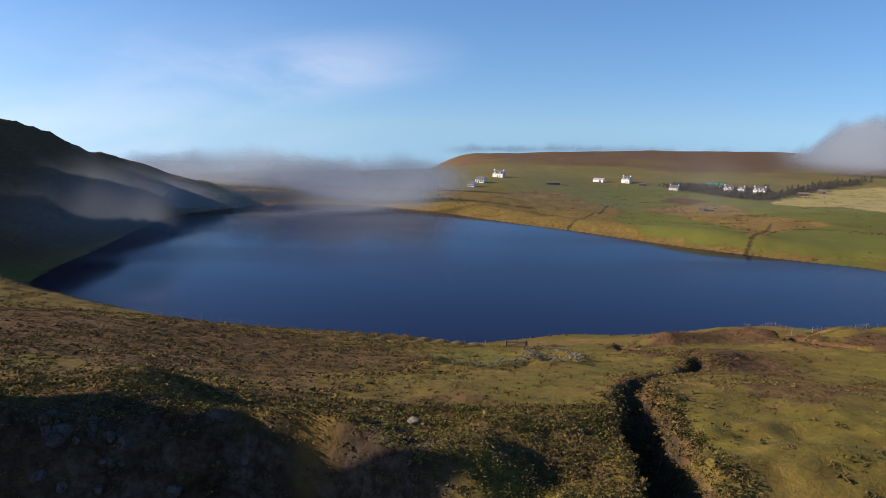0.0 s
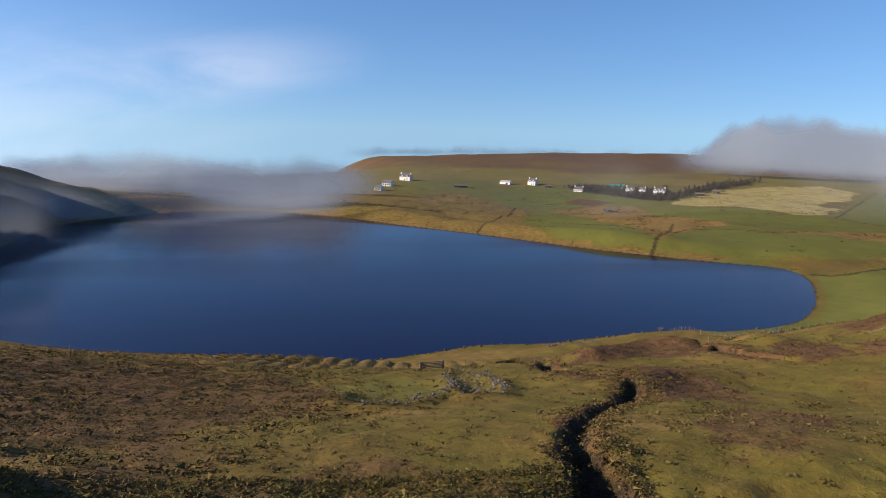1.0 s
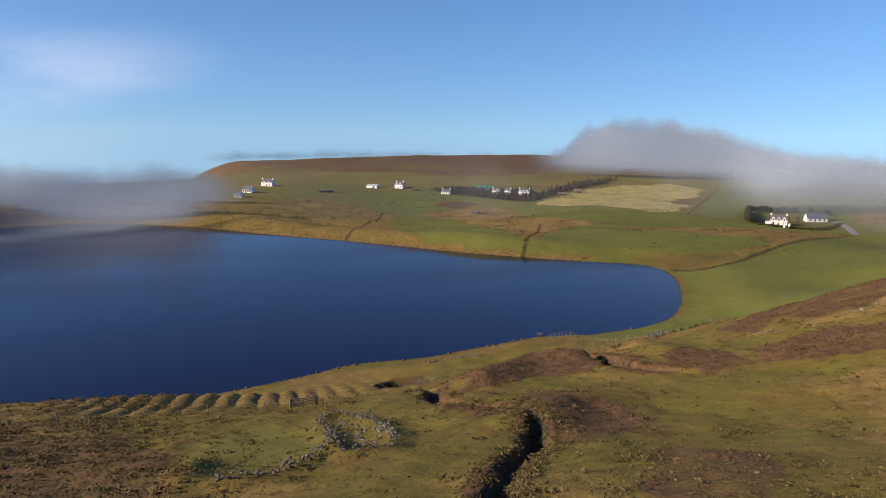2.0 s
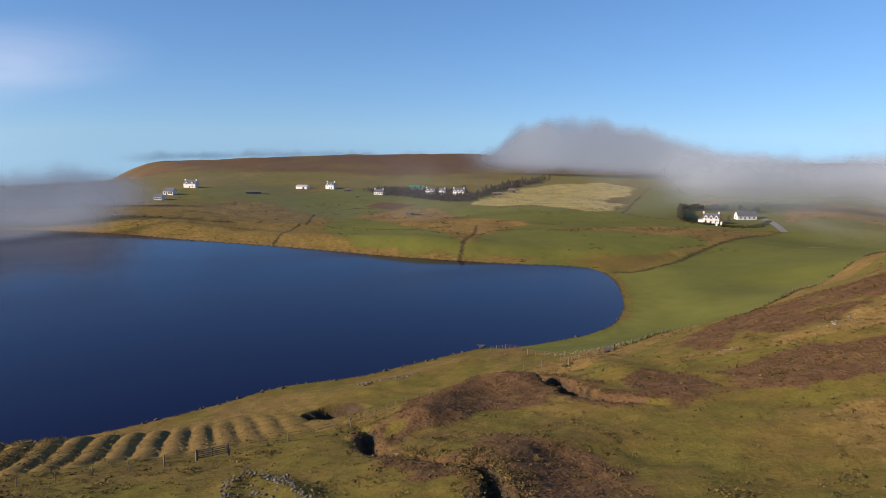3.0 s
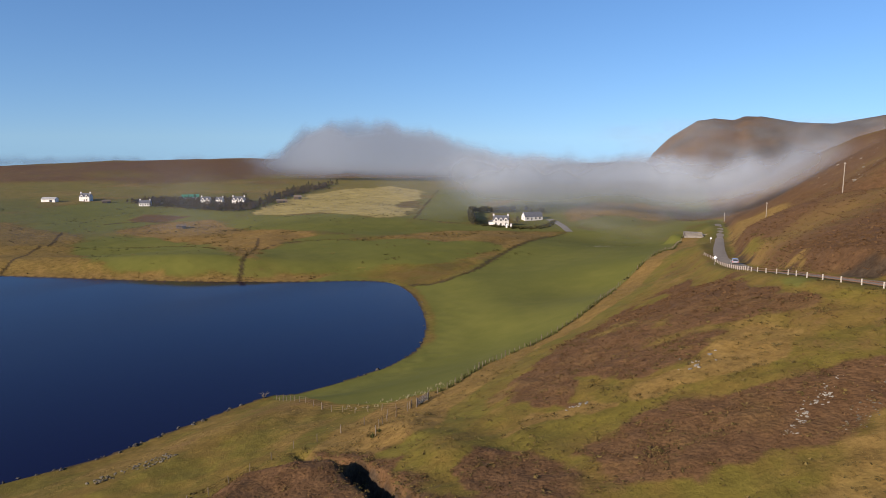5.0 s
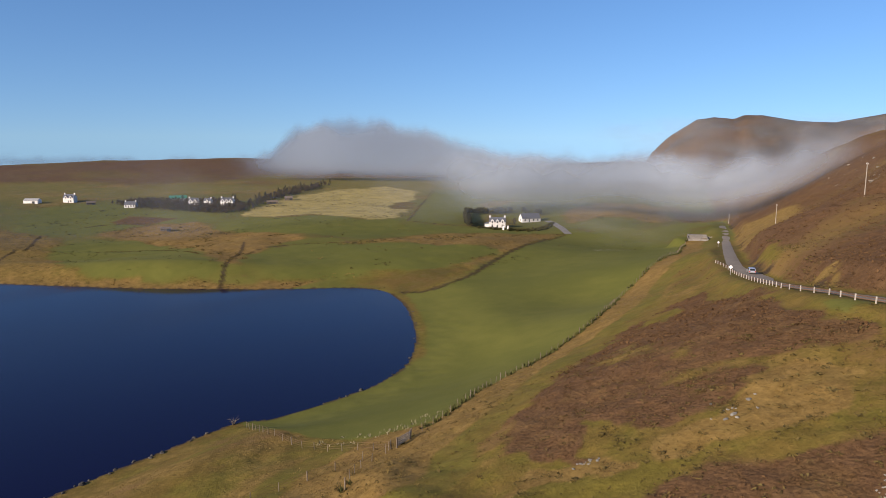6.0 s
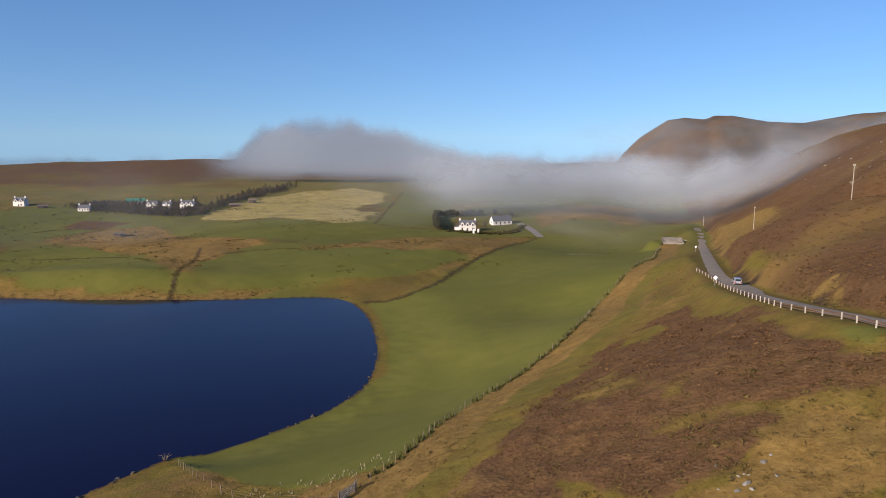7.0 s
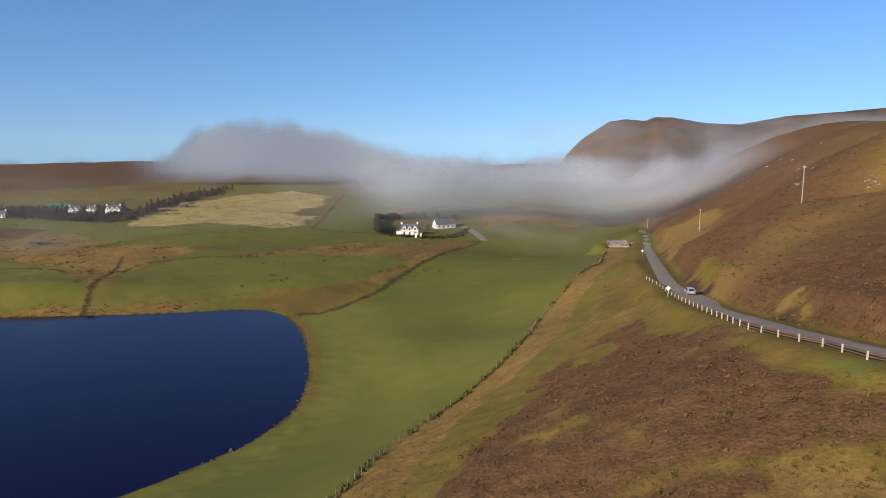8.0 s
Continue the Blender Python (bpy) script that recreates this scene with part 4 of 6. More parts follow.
def cottage(m, label, length=12.0, depth=6.5, eave=4.6, ridge=7.4, dormers=3, chimneys=(-1, 1), porch=False, roof=None, door=True, category="house", group=""):
    """A white rendered house. Its front looks along -y; the dormers stand on the front wall and have gables of their own."""
    roof = roof or SLATE
    house = empty("house", m, label, category, group)
    L, D = length / 2, depth / 2
    bm = bmesh.new()
    box(bm, -L, -D, -1.5, L, D, eave)
    wedge(bm, -L, L, -D, D, eave, ridge - 0.02)
    part("wall", bm, HARLING, house)
    over, rise = 0.25, (ridge - eave) / D
    for s in (-1, 1):
        bm = bmesh.new()
        slab(bm, (-L - 0.1, s * (D + over), eave - over * rise + 0.03), (L + 0.1, s * (D + over), eave - over * rise + 0.03), (L + 0.1, 0, ridge + 0.03), (-L - 0.1, 0, ridge + 0.03), 0.12)
        part("roof", bm, roof, house)
    bm = bmesh.new()
    rod(bm, (-L - 0.1, 0, ridge + 0.12), (L + 0.1, 0, ridge + 0.12), 0.12, 0.12, 6)
    part("roof_ridge", bm, roof, house)
    for k in range(dormers):
        x = (k - (dormers - 1) / 2) * (length / max(dormers, 1)) * 0.94
        w, high = 1.15, eave + 1.0
        back = -D + (high + 0.9 - eave) / rise
        bm = bmesh.new()
        box(bm, x - w, -D - 0.15, eave - 0.9, x + w, back - 0.6, high - 0.2)
        p = [bm.verts.new(v) for v in ((x - w, -D - 0.15, high - 0.2), (x + w, -D - 0.15, high - 0.2), (x, -D - 0.15, high + 0.95), (x - w, back, high - 0.2), (x + w, back, high - 0.2), (x, back, high + 0.95))]
        for f in ((0, 1, 2), (3, 5, 4), (0, 2, 5, 3), (1, 4, 5, 2)):
            bm.faces.new([p[i] for i in f])
        d = part("dormer", bm, HARLING, house)
        for s in (-1, 1):
            bm = bmesh.new()
            slab(bm, (x + s * (w + 0.15), -D - 0.3, high - 0.35), (x + s * (w + 0.15), back, high - 0.35), (x, back, high + 1.0), (x, -D - 0.3, high + 1.0), 0.1)
            part("dormer_roof", bm, roof, d)
        window(house, x, -D - 0.17, eave + 0.1, 1.0, 1.35)
        if not (k == (dormers - 1) // 2 and door):
            window(house, x, -D - 0.02, 1.6, 1.05, 1.5)
    if not dormers:
        for k in range(4):
            x = (k - 1.5) * length / 4.4
            if not (k == 1 and door):
                window(house, x, -D - 0.02, eave * 0.56, 1.2, min(1.3, eave * 0.45))
    if door:
        x = 0.0 if dormers else -0.5 * length / 4.4
        bm = bmesh.new()
        box(bm, x - 0.5, -D - 0.06, 0.0, x + 0.5, -D + 0.05, 2.05, 0.02)
        dd = part("door", bm, DOOR, house, "dark painted door")
        bm = bmesh.new()
        rod(bm, (x + 0.36, -D - 0.12, 1.0), (x + 0.36, -D - 0.05, 1.0), 0.035)
        part("door_knob", bm, RUST, dd)
    window(house, -L - 0.02, 0.0, eave * 0.55, 0.9, 1.2, -90)
    for s in chimneys:
        chimney(house, s * (L - 0.45), 0, ridge - 0.9, ridge + 1.25)
    if porch:
        bm = bmesh.new()
        box(bm, -L - 3.2, -D + 1.0, -1.0, -L - 0.01, D - 0.8, 2.6)
        p = part("lean_to", bm, HARLING, house)
        bm = bmesh.new()
        slab(bm, (-L - 3.4, -D + 0.8, 2.62), (-L - 0.02, -D + 0.8, 3.6), (-L - 0.02, D - 0.6, 3.6), (-L - 3.4, D - 0.6, 2.62), 0.1)
        part("lean_to_roof", bm, roof, p)
    return house


FRAME = surface("window_frame_paint", (0.62, 0.62, 0.6), (0.5, 0.5, 0.48), 1.0, 0.6)
CLAY = surface("clay_pot", (0.32, 0.17, 0.10), (0.2, 0.12, 0.08), 0.3, 0.9)
DOOR = surface("dark_door_paint", (0.035, 0.04, 0.045), (0.06, 0.06, 0.06), 0.6, 0.5)
GREEN_SHEET = surface("green_sheet_metal", (0.03, 0.16, 0.10), (0.05, 0.22, 0.15), 2.0, 0.5)
GREY_SHEET = surface("grey_sheet_metal", (0.30, 0.30, 0.29), (0.42, 0.42, 0.40), 2.0, 0.6)
CONCRETE = surface("weathered_concrete", (0.22, 0.205, 0.185), (0.13, 0.12, 0.105), 1.2, 0.95, bump=0.3)
BROWN_STONE = surface("brown_rubble", (0.12, 0.09, 0.065), (0.2, 0.16, 0.12), 0.6, 0.95, bump=0.4)


def on(x, y, rz, dz=0.0, size=1.0):
    return pose(x, y, top(x, y) + dz, 0, 0, rz) @ Matrix.Diagonal((size, size, size, 1))


cottage(on(319, 346.5, -44, 0, 0.78), "white farmhouse with three gabled dormers and end chimneys", 11.5, 6.5, 4.3, 7.2, 3, (-1, 1), True)
cottage(on(352, 352, -24, 0, 0.78), "long white cottage with a dark slate roof", 15.0, 7.0, 2.7, 6.0, 0, (), False)
FAR = "white houses along the far hillside"
cottage(on(168, 611, -46, 0, 0.72), "white two-storey house with dormers on the hillside", 10.5, 6.5, 4.8, 7.8, 2, (-1, 1), group=FAR)
cottage(on(192, 561, -40, 0, 0.66), "small white cottage among bare trees", 11, 6, 2.9, 5.8, 0, (-1, 1), group=FAR)
cottage(on(229, 547, -42, 0, 0.68), "white house half hidden by trees", 9.5, 6, 3.8, 6.6, 2, (-1,), group=FAR)
cottage(on(237, 542, -48, 0, 0.62), "white gabled house among dark trees", 8, 6, 4.0, 6.8, 1, (1,), group=FAR)
cottage(on(245, 529, -42, 0, 0.72), "white house with three dormers before the plantation", 12, 6.5, 4.4, 7.2, 3, (-1, 1), group=FAR)
cottage(on(62, 642, -38, 0, 0.75), "white house standing above the misty shore", 14, 6.5, 4.5, 7.6, 2, (-1, 1), group=FAR)
cottage(on(43, 600, -35), "low white cottage near the shore", 8, 5.5, 2.6, 4.8, 0, (), group=FAR)
cottage(on(34, 570, -35), "small white outbuilding near the shore", 6, 4.5, 2.3, 4.0, 0, (), door=False, group=FAR, category="outbuilding")


def shed(m, label, length, depth, eave, ridge, wall, roof):
    """A farm shed: walls, two roof slopes, a wide doorway with a sliding door."""
    s = empty("shed", m, label, "shed")
    L, D = length / 2, depth / 2
    bm = bmesh.new()
    box(bm, -L, -D, -1.5, L, D, eave)
    wedge(bm, -L, L, -D, D, eave, ridge - 0.02)
    part("wall", bm, wall, s)
    rise = (ridge - eave) / D
    for k in (-1, 1):
        bm = bmesh.new()
        slab(bm, (-L - 0.2, k * (D + 0.3), eave - 0.3 * rise + 0.03), (L + 0.2, k * (D + 0.3), eave - 0.3 * rise + 0.03), (L + 0.2, 0, ridge + 0.03), (-L - 0.2, 0, ridge + 0.03), 0.1)
        part("roof", bm, roof, s)
    bm = bmesh.new()
    box(bm, L * 0.2, -D - 0.12, 0, L * 0.2 + 2.4, -D - 0.02, min(2.3, eave - 0.2), 0.02)
    part("sliding_door", bm, DOOR, s)
    return s


shed(on(146, 617, -38, 0, 0.72), "pale farm shed with a low sheet roof", 13, 8, 3.0, 4.6, HARLING, GREY_SHEET)
shed(on(176, 592, -15, 0, 0.7), "low brown stone byre beside the house", 8, 4.5, 2.0, 3.4, BROWN_STONE, BROWN_STONE)
shed(on(228, 572, -20, 0, 0.75), "shed with a bright green sheet-metal roof", 16, 9, 3.2, 5.4, GREY_SHEET, GREEN_SHEET)
shed(on(175, 455, -20, 0, 0.75), "small brown stone bothy by a drain", 7, 4, 2.0, 3.0, BROWN_STONE, BROWN_STONE)
shed(on(273, 519, -26, 0, 0.62), "brown stone byre at the edge of the pale field", 12, 5, 2.4, 3.8, BROWN_STONE, BROWN_STONE)
shed(on(292, 530, -26, 0, 0.62), "brown stone barn at the edge of the pale field", 9, 5, 3.0, 4.8, BROWN_STONE, BROWN_STONE)
shed(on(102, 592, -8, 0, 0.8), "low brown ruinous byre on the hillside", 14, 4.5, 1.8, 2.8, BROWN_STONE, BROWN_STONE)


# ---- sheep pen of concrete walls ----
def sheep_pen():
    pen = empty("sheep_pen", on(331.5, 232.5, -58, 0, 0.78), "roofless sheep pen of pale concrete walls", "pen")
    for x0, y0, x1, y1, h in ((-5.5, -9, 5.5, -8.7, 1.1), (-5.5, 8.7, 5.5, 9, 1.5), (-5.5, -8.68, -5.2, 8.68, 1.2), (5.2, -8.68, 5.5, 8.68, 1.3),
                              (-5.18, -2.6, 2.0, -2.3, 1.2), (-1.2, -2.28, -0.9, 3.4, 1.2), (-5.18, 3.42, 5.18, 3.72, 1.4), (1.8, -8.68, 2.1, -2.62, 1.1)):
        bm = bmesh.new()
        box(bm, x0, y0, -1.5, x1, y1, h, 0.04)
        part("wall", bm, CONCRETE, pen)
    bm = bmesh.new()
    box(bm, -5.15, 3.8, 1.62, 3.2, 5.6, 1.74, 0.02)
    part("lean_to_roof", bm, SLATE, pen)
    for k in range(2):
        bm = bmesh.new()
        for z in (0.3, 0.65, 1.0):
            box(bm, 5.7 + k * 2.1, 3.0, z, 7.7 + k * 2.1, 3.06, z + 0.1)
        box(bm, 5.68 + k * 2.1, 2.98, -0.4, 5.8 + k * 2.1, 3.1, 1.2)
        part("hurdle", bm, PALE_WOOD, pen)


sheep_pen()


# ---- poles ----
def pole(x, y, high=9.3):
    p = empty("utility_pole", on(x, y, 35), "weathered wooden utility pole with a crossarm", "pole", "poles up the hill")
    bm = bmesh.new()
    rod(bm, (0, 0, -1.0), (0, 0, high), 0.14, 0.10, 10)
    part("pole_shaft", bm, POLE_WOOD, p)
    bm = bmesh.new()
    box(bm, -0.85, -0.07, high - 0.45, 0.85, 0.07, high - 0.3, 0.01)
    arm = part("crossarm", bm, POLE_WOOD, p)
    for k in (-0.75, 0.0, 0.75):
        bm = bmesh.new()
        rod(bm, (k, 0, high - 0.3), (k, 0, high - 0.1), 0.04, 0.06, 8)
        part("insulator", bm, FRAME, arm)
    return p


for x, y, high in ((226, 130.5, 8.6), (296.8, 182.8, 8.0), (390, 248, 5.6)):
    pole(x, y, high)


# ---- the road's barrier, its signs and the car ----
RAIL = [(99.5, 58), (101.5, 71), (106, 79.6), (110.2, 86.6), (114, 92.4), (116.6, 95.3), (119.8, 98), (122.2, 100.8), (124.8, 103.7), (128.3, 107), (133, 110.2), (147, 118.8), (169, 133.2), (183.8, 143.2), (190, 148), (197, 153.2)]


def along(line, step):
    """Evenly spaced places along a line with the way it runs there."""
    p = rounded(line, 10)
    d = np.concatenate([[0], np.cumsum(np.hypot(*np.diff(p[:, :2], axis=0).T))])
    at = np.arange(0, d[-1], step)
    xs, ys = np.interp(at, d, p[:, 0]), np.interp(at, d, p[:, 1])
    return list(zip(xs, ys))


def barrier():
    places = along(RAIL, 3.3)
    zs = [top(x, y) for x, y in places]
    b = empty("crash_barrier", pose(*places[0], zs[0]), "roadside barrier of pale posts and dark rails", "barrier")
    inv = b.matrix_world.inverted()
    bm0 = bmesh.new()
    box(bm0, -0.06, -0.06, -0.6, 0.06, 0.06, 0.74, 0.01)
    first = part("post", bm0, PALE_WOOD, b)
    for i, ((x, y), z) in enumerate(zip(places, zs)):
        ob = first if i == 0 else new("post", first.data)
        ob.parent = b
        j = min(i + 1, len(places) - 1)
        turn = math.atan2(places[j][1] - places[j - 1][1], places[j][0] - places[j - 1][0])
        ob.matrix_basis = Matrix.Translation(inv @ Vector((x, y, z))) @ Euler((random.uniform(-0.05, 0.05), random.uniform(-0.05, 0.05), turn)).to_matrix().to_4x4()
    for low, high, mat_ in ((0.50, 0.64, RUST), (0.24, 0.34, RUST)):
        bm = bmesh.new()
        for i in range(len(places) - 1):
            a, c = Vector((*places[i], zs[i])), Vector((*places[i + 1], zs[i + 1]))
            side = Vector(((c - a).y, -(c - a).x, 0)).normalized() * 0.11
            q = []
            for p in (a, c):
                for s in (0.02, 0.10):
                    for h in (low, high):
                        q.append(bm.verts.new(inv @ (p + side.normalized() * (0.06 + s) + Vector((0, 0, h)))))
            for f in ((0, 1, 5, 4), (2, 6, 7, 3), (1, 3, 7, 5), (0, 4, 6, 2), (0, 2, 3, 1), (4, 5, 7, 6)):
                bm.faces.new([q[k] for k in f])
        bmesh.ops.remove_doubles(bm, verts=bm.verts[:], dist=0.002)
        part("rail", bm, mat_, b)


barrier()
SIGN_WHITE = surface("sign_white", (0.82, 0.82, 0.80), (0.74, 0.74, 0.72), 0.5, 0.5)


def passing_sign(x, y, high):
    s = empty("road_sign", on(x, y, -50), "white diamond passing-place sign on a grey post", "road sign", "passing-place signs")
    bm = bmesh.new()
    rod(bm, (0, 0, -0.5), (0, 0, high), 0.04, 0.04, 8)
    part("post", bm, GREY_SHEET, s)
    bm = bmesh.new()
    box(bm, -0.3, -0.07, -0.3, 0.3, -0.045, 0.3, 0.01)
    bm.transform(Matrix.Translation((0, 0, high)) @ Matrix.Rotation(radians(45), 4, "Y"))
    part("plate", bm, SIGN_WHITE, s)


passing_sign(170.2, 135.4, 1.6)
passing_sign(268.5, 189.6, 1.6)


def car():
    c = empty("car", pose(177.6, 134.6, top(177.6, 134.6) + 0.06, 0, 0, 33) @ Matrix.Diagonal((0.8, 0.8, 0.8, 1)), "silver estate car with a dark rear window on the road", "car")
    prof = [(-2.15, 0.38), (-2.2, 0.75), (-2.12, 1.02), (-1.95, 1.1), (-1.62, 1.5), (-1.2, 1.58), (0.1, 1.56), (0.85, 1.08), (1.75, 0.95), (2.12, 0.72), (2.15, 0.38)]
    bm = bmesh.new()
    rows = []
    for y, k, lift in ((-0.86, 0.96, 0.0), (-0.88, 1.0, 0.0), (-0.70, 1.0, 0.03), (0.70, 1.0, 0.03), (0.88, 1.0, 0.0), (0.86, 0.96, 0.0)):
        rows.append([bm.verts.new((x * k, y * (0.86 if z > 1.2 else 1.0), z + (lift if z > 1.0 else 0))) for x, z in prof])
    for a, b in zip(rows, rows[1:]):
        for i in range(len(prof) - 1):
            bm.faces.new((a[i], b[i], b[i + 1], a[i + 1]))
        bm.faces.new((a[-1], b[-1], b[0], a[0]))
    bm.faces.new(rows[0][::-1])
    bm.faces.new(rows[-1])
    bmesh.ops.recalc_face_normals(bm, faces=bm.faces[:])
    bmesh.ops.bevel(bm, geom=bm.edges[:], offset=0.02, segments=1, affect="EDGES")
    part("body", bm, CAR_PAINT, c)
    for name, pts in (("rear_window", ((-1.97, -0.62, 1.13), (-1.97, 0.62, 1.13), (-1.67, 0.58, 1.5), (-1.67, -0.58, 1.5))),
                      ("windscreen", ((0.87, -0.66, 1.1), (0.87, 0.66, 1.1), (0.16, 0.58, 1.55), (0.16, -0.58, 1.55))),
                      ("side_window", ((-1.6, -0.90, 1.1), (0.7, -0.90, 1.1), (0.08, -0.79, 1.5), (-1.4, -0.79, 1.5))),
                      ("side_window", ((-1.6, 0.90, 1.1), (0.7, 0.90, 1.1), (0.08, 0.79, 1.5), (-1.4, 0.79, 1.5)))):
        bm = bmesh.new()
        f = bm.faces.new([bm.verts.new(p) for p in pts])
        ex = bmesh.ops.extrude_face_region(bm, geom=[f])
        out = Vector((sum(p[0] for p in pts) / 4 * (0 if name == "side_window" else 1), sum(p[1] for p in pts) / 4, 0.6)).normalized() * 0.03
        bmesh.ops.translate(bm, verts=[v for v in ex["geom"] if isinstance(v, bmesh.types.BMVert)], vec=out)
        bmesh.ops.recalc_face_normals(bm, faces=bm.faces[:])
        part(name, bm, GLASS, c)
    for x in (-1.35, 1.35):
        for y in (-0.80, 0.80):
            bm = bmesh.new()
            rod(bm, (x, y - 0.11, 0.32), (x, y + 0.11, 0.32), 0.32, 0.32, 20)
            w = part("wheel", bm, TYRE, c)
            bm = bmesh.new()
            s = 1 if y > 0 else -1
            rod(bm, (x, y + s * 0.10, 0.32), (x, y + s * 0.125, 0.32), 0.2, 0.18, 14)
            part("rim", bm, GREY_SHEET, w)
    for y in (-0.68, 0.68):
        bm = bmesh.new()
        box(bm, -2.24, y - 0.14, 0.72, -2.12, y + 0.14, 1.0, 0.02)
        part("tail_light", bm, TAIL_RED, c, "red tail light")
        bm = bmesh.new()
        box(bm, 2.02, y - 0.17, 0.62, 2.16, y + 0.17, 0.78, 0.02)
        part("headlight", bm, SIGN_WHITE, c, "clear headlight")
    bm = bmesh.new()
    box(bm, -2.26, -0.8, 0.36, -2.12, 0.8, 0.58, 0.04)
    part("bumper", bm, TYRE, c, "dark bumper")


CAR_PAINT = surface("silver_car_paint", (0.55, 0.56, 0.58), (0.6, 0.61, 0.63), 1.5, 0.25, 0.6, bump=0.0, vary=0.0, specular=0.5)
TYRE = surface("tyre_rubber", (0.02, 0.02, 0.02), (0.035, 0.035, 0.035), 0.3, 0.8)
TAIL_RED = surface("red_lamp_plastic", (0.35, 0.02, 0.015), (0.3, 0.02, 0.02), 0.3, 0.3)
car()


# ---- fences ----
def fence(line, step, high, label, group, wires=3, stay=7):
    places = along(line, step)
    zs = [top(x, y) for x, y in places]
    f = empty("fence", pose(*places[0], zs[0]), label, "fence", group)
    inv = f.matrix_world.inverted()
    bm = bmesh.new()
    rod(bm, (0, 0, -0.5), (0, 0, high), 0.052, 0.044, 7)
    first = part("post", bm, WOOD, f)
    for i, ((x, y), z) in enumerate(zip(places, zs)):
        ob = first if i == 0 else new("post", first.data)
        ob.parent = f
        grow = 1.12 if i % stay == 0 else random.uniform(0.9, 1.04)
        wide = 1.7 if i % stay == 0 else 1.0
        ob.matrix_basis = Matrix.Translation(inv @ Vector((x, y, z))) @ Euler((random.uniform(-0.1, 0.1), random.uniform(-0.1, 0.1), i * 1.3)).to_matrix().to_4x4() @ Matrix.Diagonal((wide, wide, grow, 1))
    for k in range(wires):
        h = high * (0.35 + 0.58 * k / max(wires - 1, 1))
        bm = bmesh.new()
        for i in range(len(places) - 1):
            rod(bm, inv @ Vector((*places[i], zs[i] + h)), inv @ Vector((*places[i + 1], zs[i + 1] + h)), 0.012, 0.012, 3)
        part("wire", bm, RUST, f)


NEAR_FENCE = [(-62, 119), (-30, 114.5), (-17, 112), (-4, 110), (8, 109.5), (14, 110.3), (19, 110.8), (25, 112.3), (31, 116), (36, 120.5), (44, 128.5), (55, 134.5), (65, 136.5), (74, 135), (82, 132.8)]
fence(NEAR_FENCE, 3.4, 1.15, "wire fence on weathered wooden posts across the slope", "wire fences")
fence(FENCE_RUN, 2.6, 1.2, "wire fence on wooden posts along the pasture's edge", "wire fences")
fence([(82, 133), (80.5, 144), (80, 153), (81, 163), (84, 174), (86.5, 183)], 3.0, 1.1, "old wire fence running down to the water", "wire fences")

def field_gate(x, y, rz, wide, label, mat_, group):
    """A five-barred gate between two stout posts."""
    g = empty("field_gate", on(x, y, rz), label, "gate", group)
    for k in (-1, 1):
        bm = bmesh.new()
        rod(bm, (k * (wide / 2 + 0.12), 0, -0.5), (k * (wide / 2 + 0.12), 0, 1.35), 0.11, 0.10, 9)
        part("gate_post", bm, WOOD, g)
    for k in range(5):
        bm = bmesh.new()
        box(bm, -wide / 2, -0.025, 0.22 + 0.22 * k, wide / 2, 0.025, 0.31 + 0.22 * k, 0.008)
        part("rail", bm, mat_, g)
    for k in (-1, 0, 1):
        bm = bmesh.new()
        box(bm, k * (wide / 2 - 0.05) - 0.045, -0.06, 0.18, k * (wide / 2 - 0.05) + 0.045, -0.03, 1.24, 0.008)
        part("stile", bm, mat_, g)
    bm = bmesh.new()
    rod(bm, (-wide / 2, -0.08, 0.26), (wide / 2, -0.08, 1.15), 0.03, 0.03, 6)
    part("brace", bm, mat_, g)


field_gate(13.6, 110.0, 6, 3.2, "weathered wooden field gate in the wire fence", WOOD, "field gates")
field_gate(83.8, 132.7, 16, 2.6, "grey field gate at the corner of the pasture", GREY_SHEET, "field gates")

# ---- growth that nobody could count ----
def leafy(name, low, high, vary_scale=0.12):
    """Leaves and blades: each a tone of its own, with drifts of colour over the ground."""
    m, t, out = material(name)
    geo = node(t, "ShaderNodeNewGeometry")
    drift = node(t, "ShaderNodeTexNoise", Vector=geo.outputs["Position"], Scale=vary_scale, Detail=3.0).outputs[0]
    v = maths(t, "ADD", maths(t, "MULTIPLY", geo.outputs["Random Per Island"], 0.55), maths(t, "MULTIPLY", drift, 0.6))
    colour = blend(t, remap(t, v, 0.2, 0.85), low, high)
    b = node(t, "ShaderNodeBsdfPrincipled", Base_Color=colour, Roughness=0.9, Specular_IOR_Level=0.1)
    t.links.new(b.outputs[0], out.inputs[0])
    return m


HEATHER_LEAF = leafy("heather_sprigs", (0.068, 0.038, 0.018), (0.130, 0.074, 0.034))
SCRUB_LEAF = leafy("dark_heath_clumps", (0.052, 0.040, 0.015), (0.140, 0.104, 0.036))
MOSS_LEAF = leafy("mossy_turf", (0.058, 0.052, 0.012), (0.125, 0.112, 0.026))
TAWNY_LEAF = leafy("tawny_grass", (0.120, 0.080, 0.024), (0.235, 0.160, 0.052))
GREEN_LEAF = leafy("hill_grass", (0.100, 0.085, 0.016), (0.172, 0.146, 0.030))
RUSH_LEAF = leafy("dark_rushes", (0.034, 0.034, 0.012), (0.090, 0.080, 0.030))
FENCE_RUSH = leafy("green_rushes", (0.045, 0.052, 0.016), (0.105, 0.105, 0.036))
REED_LEAF = leafy("bleached_reeds", (0.17, 0.15, 0.09), (0.30, 0.275, 0.18))
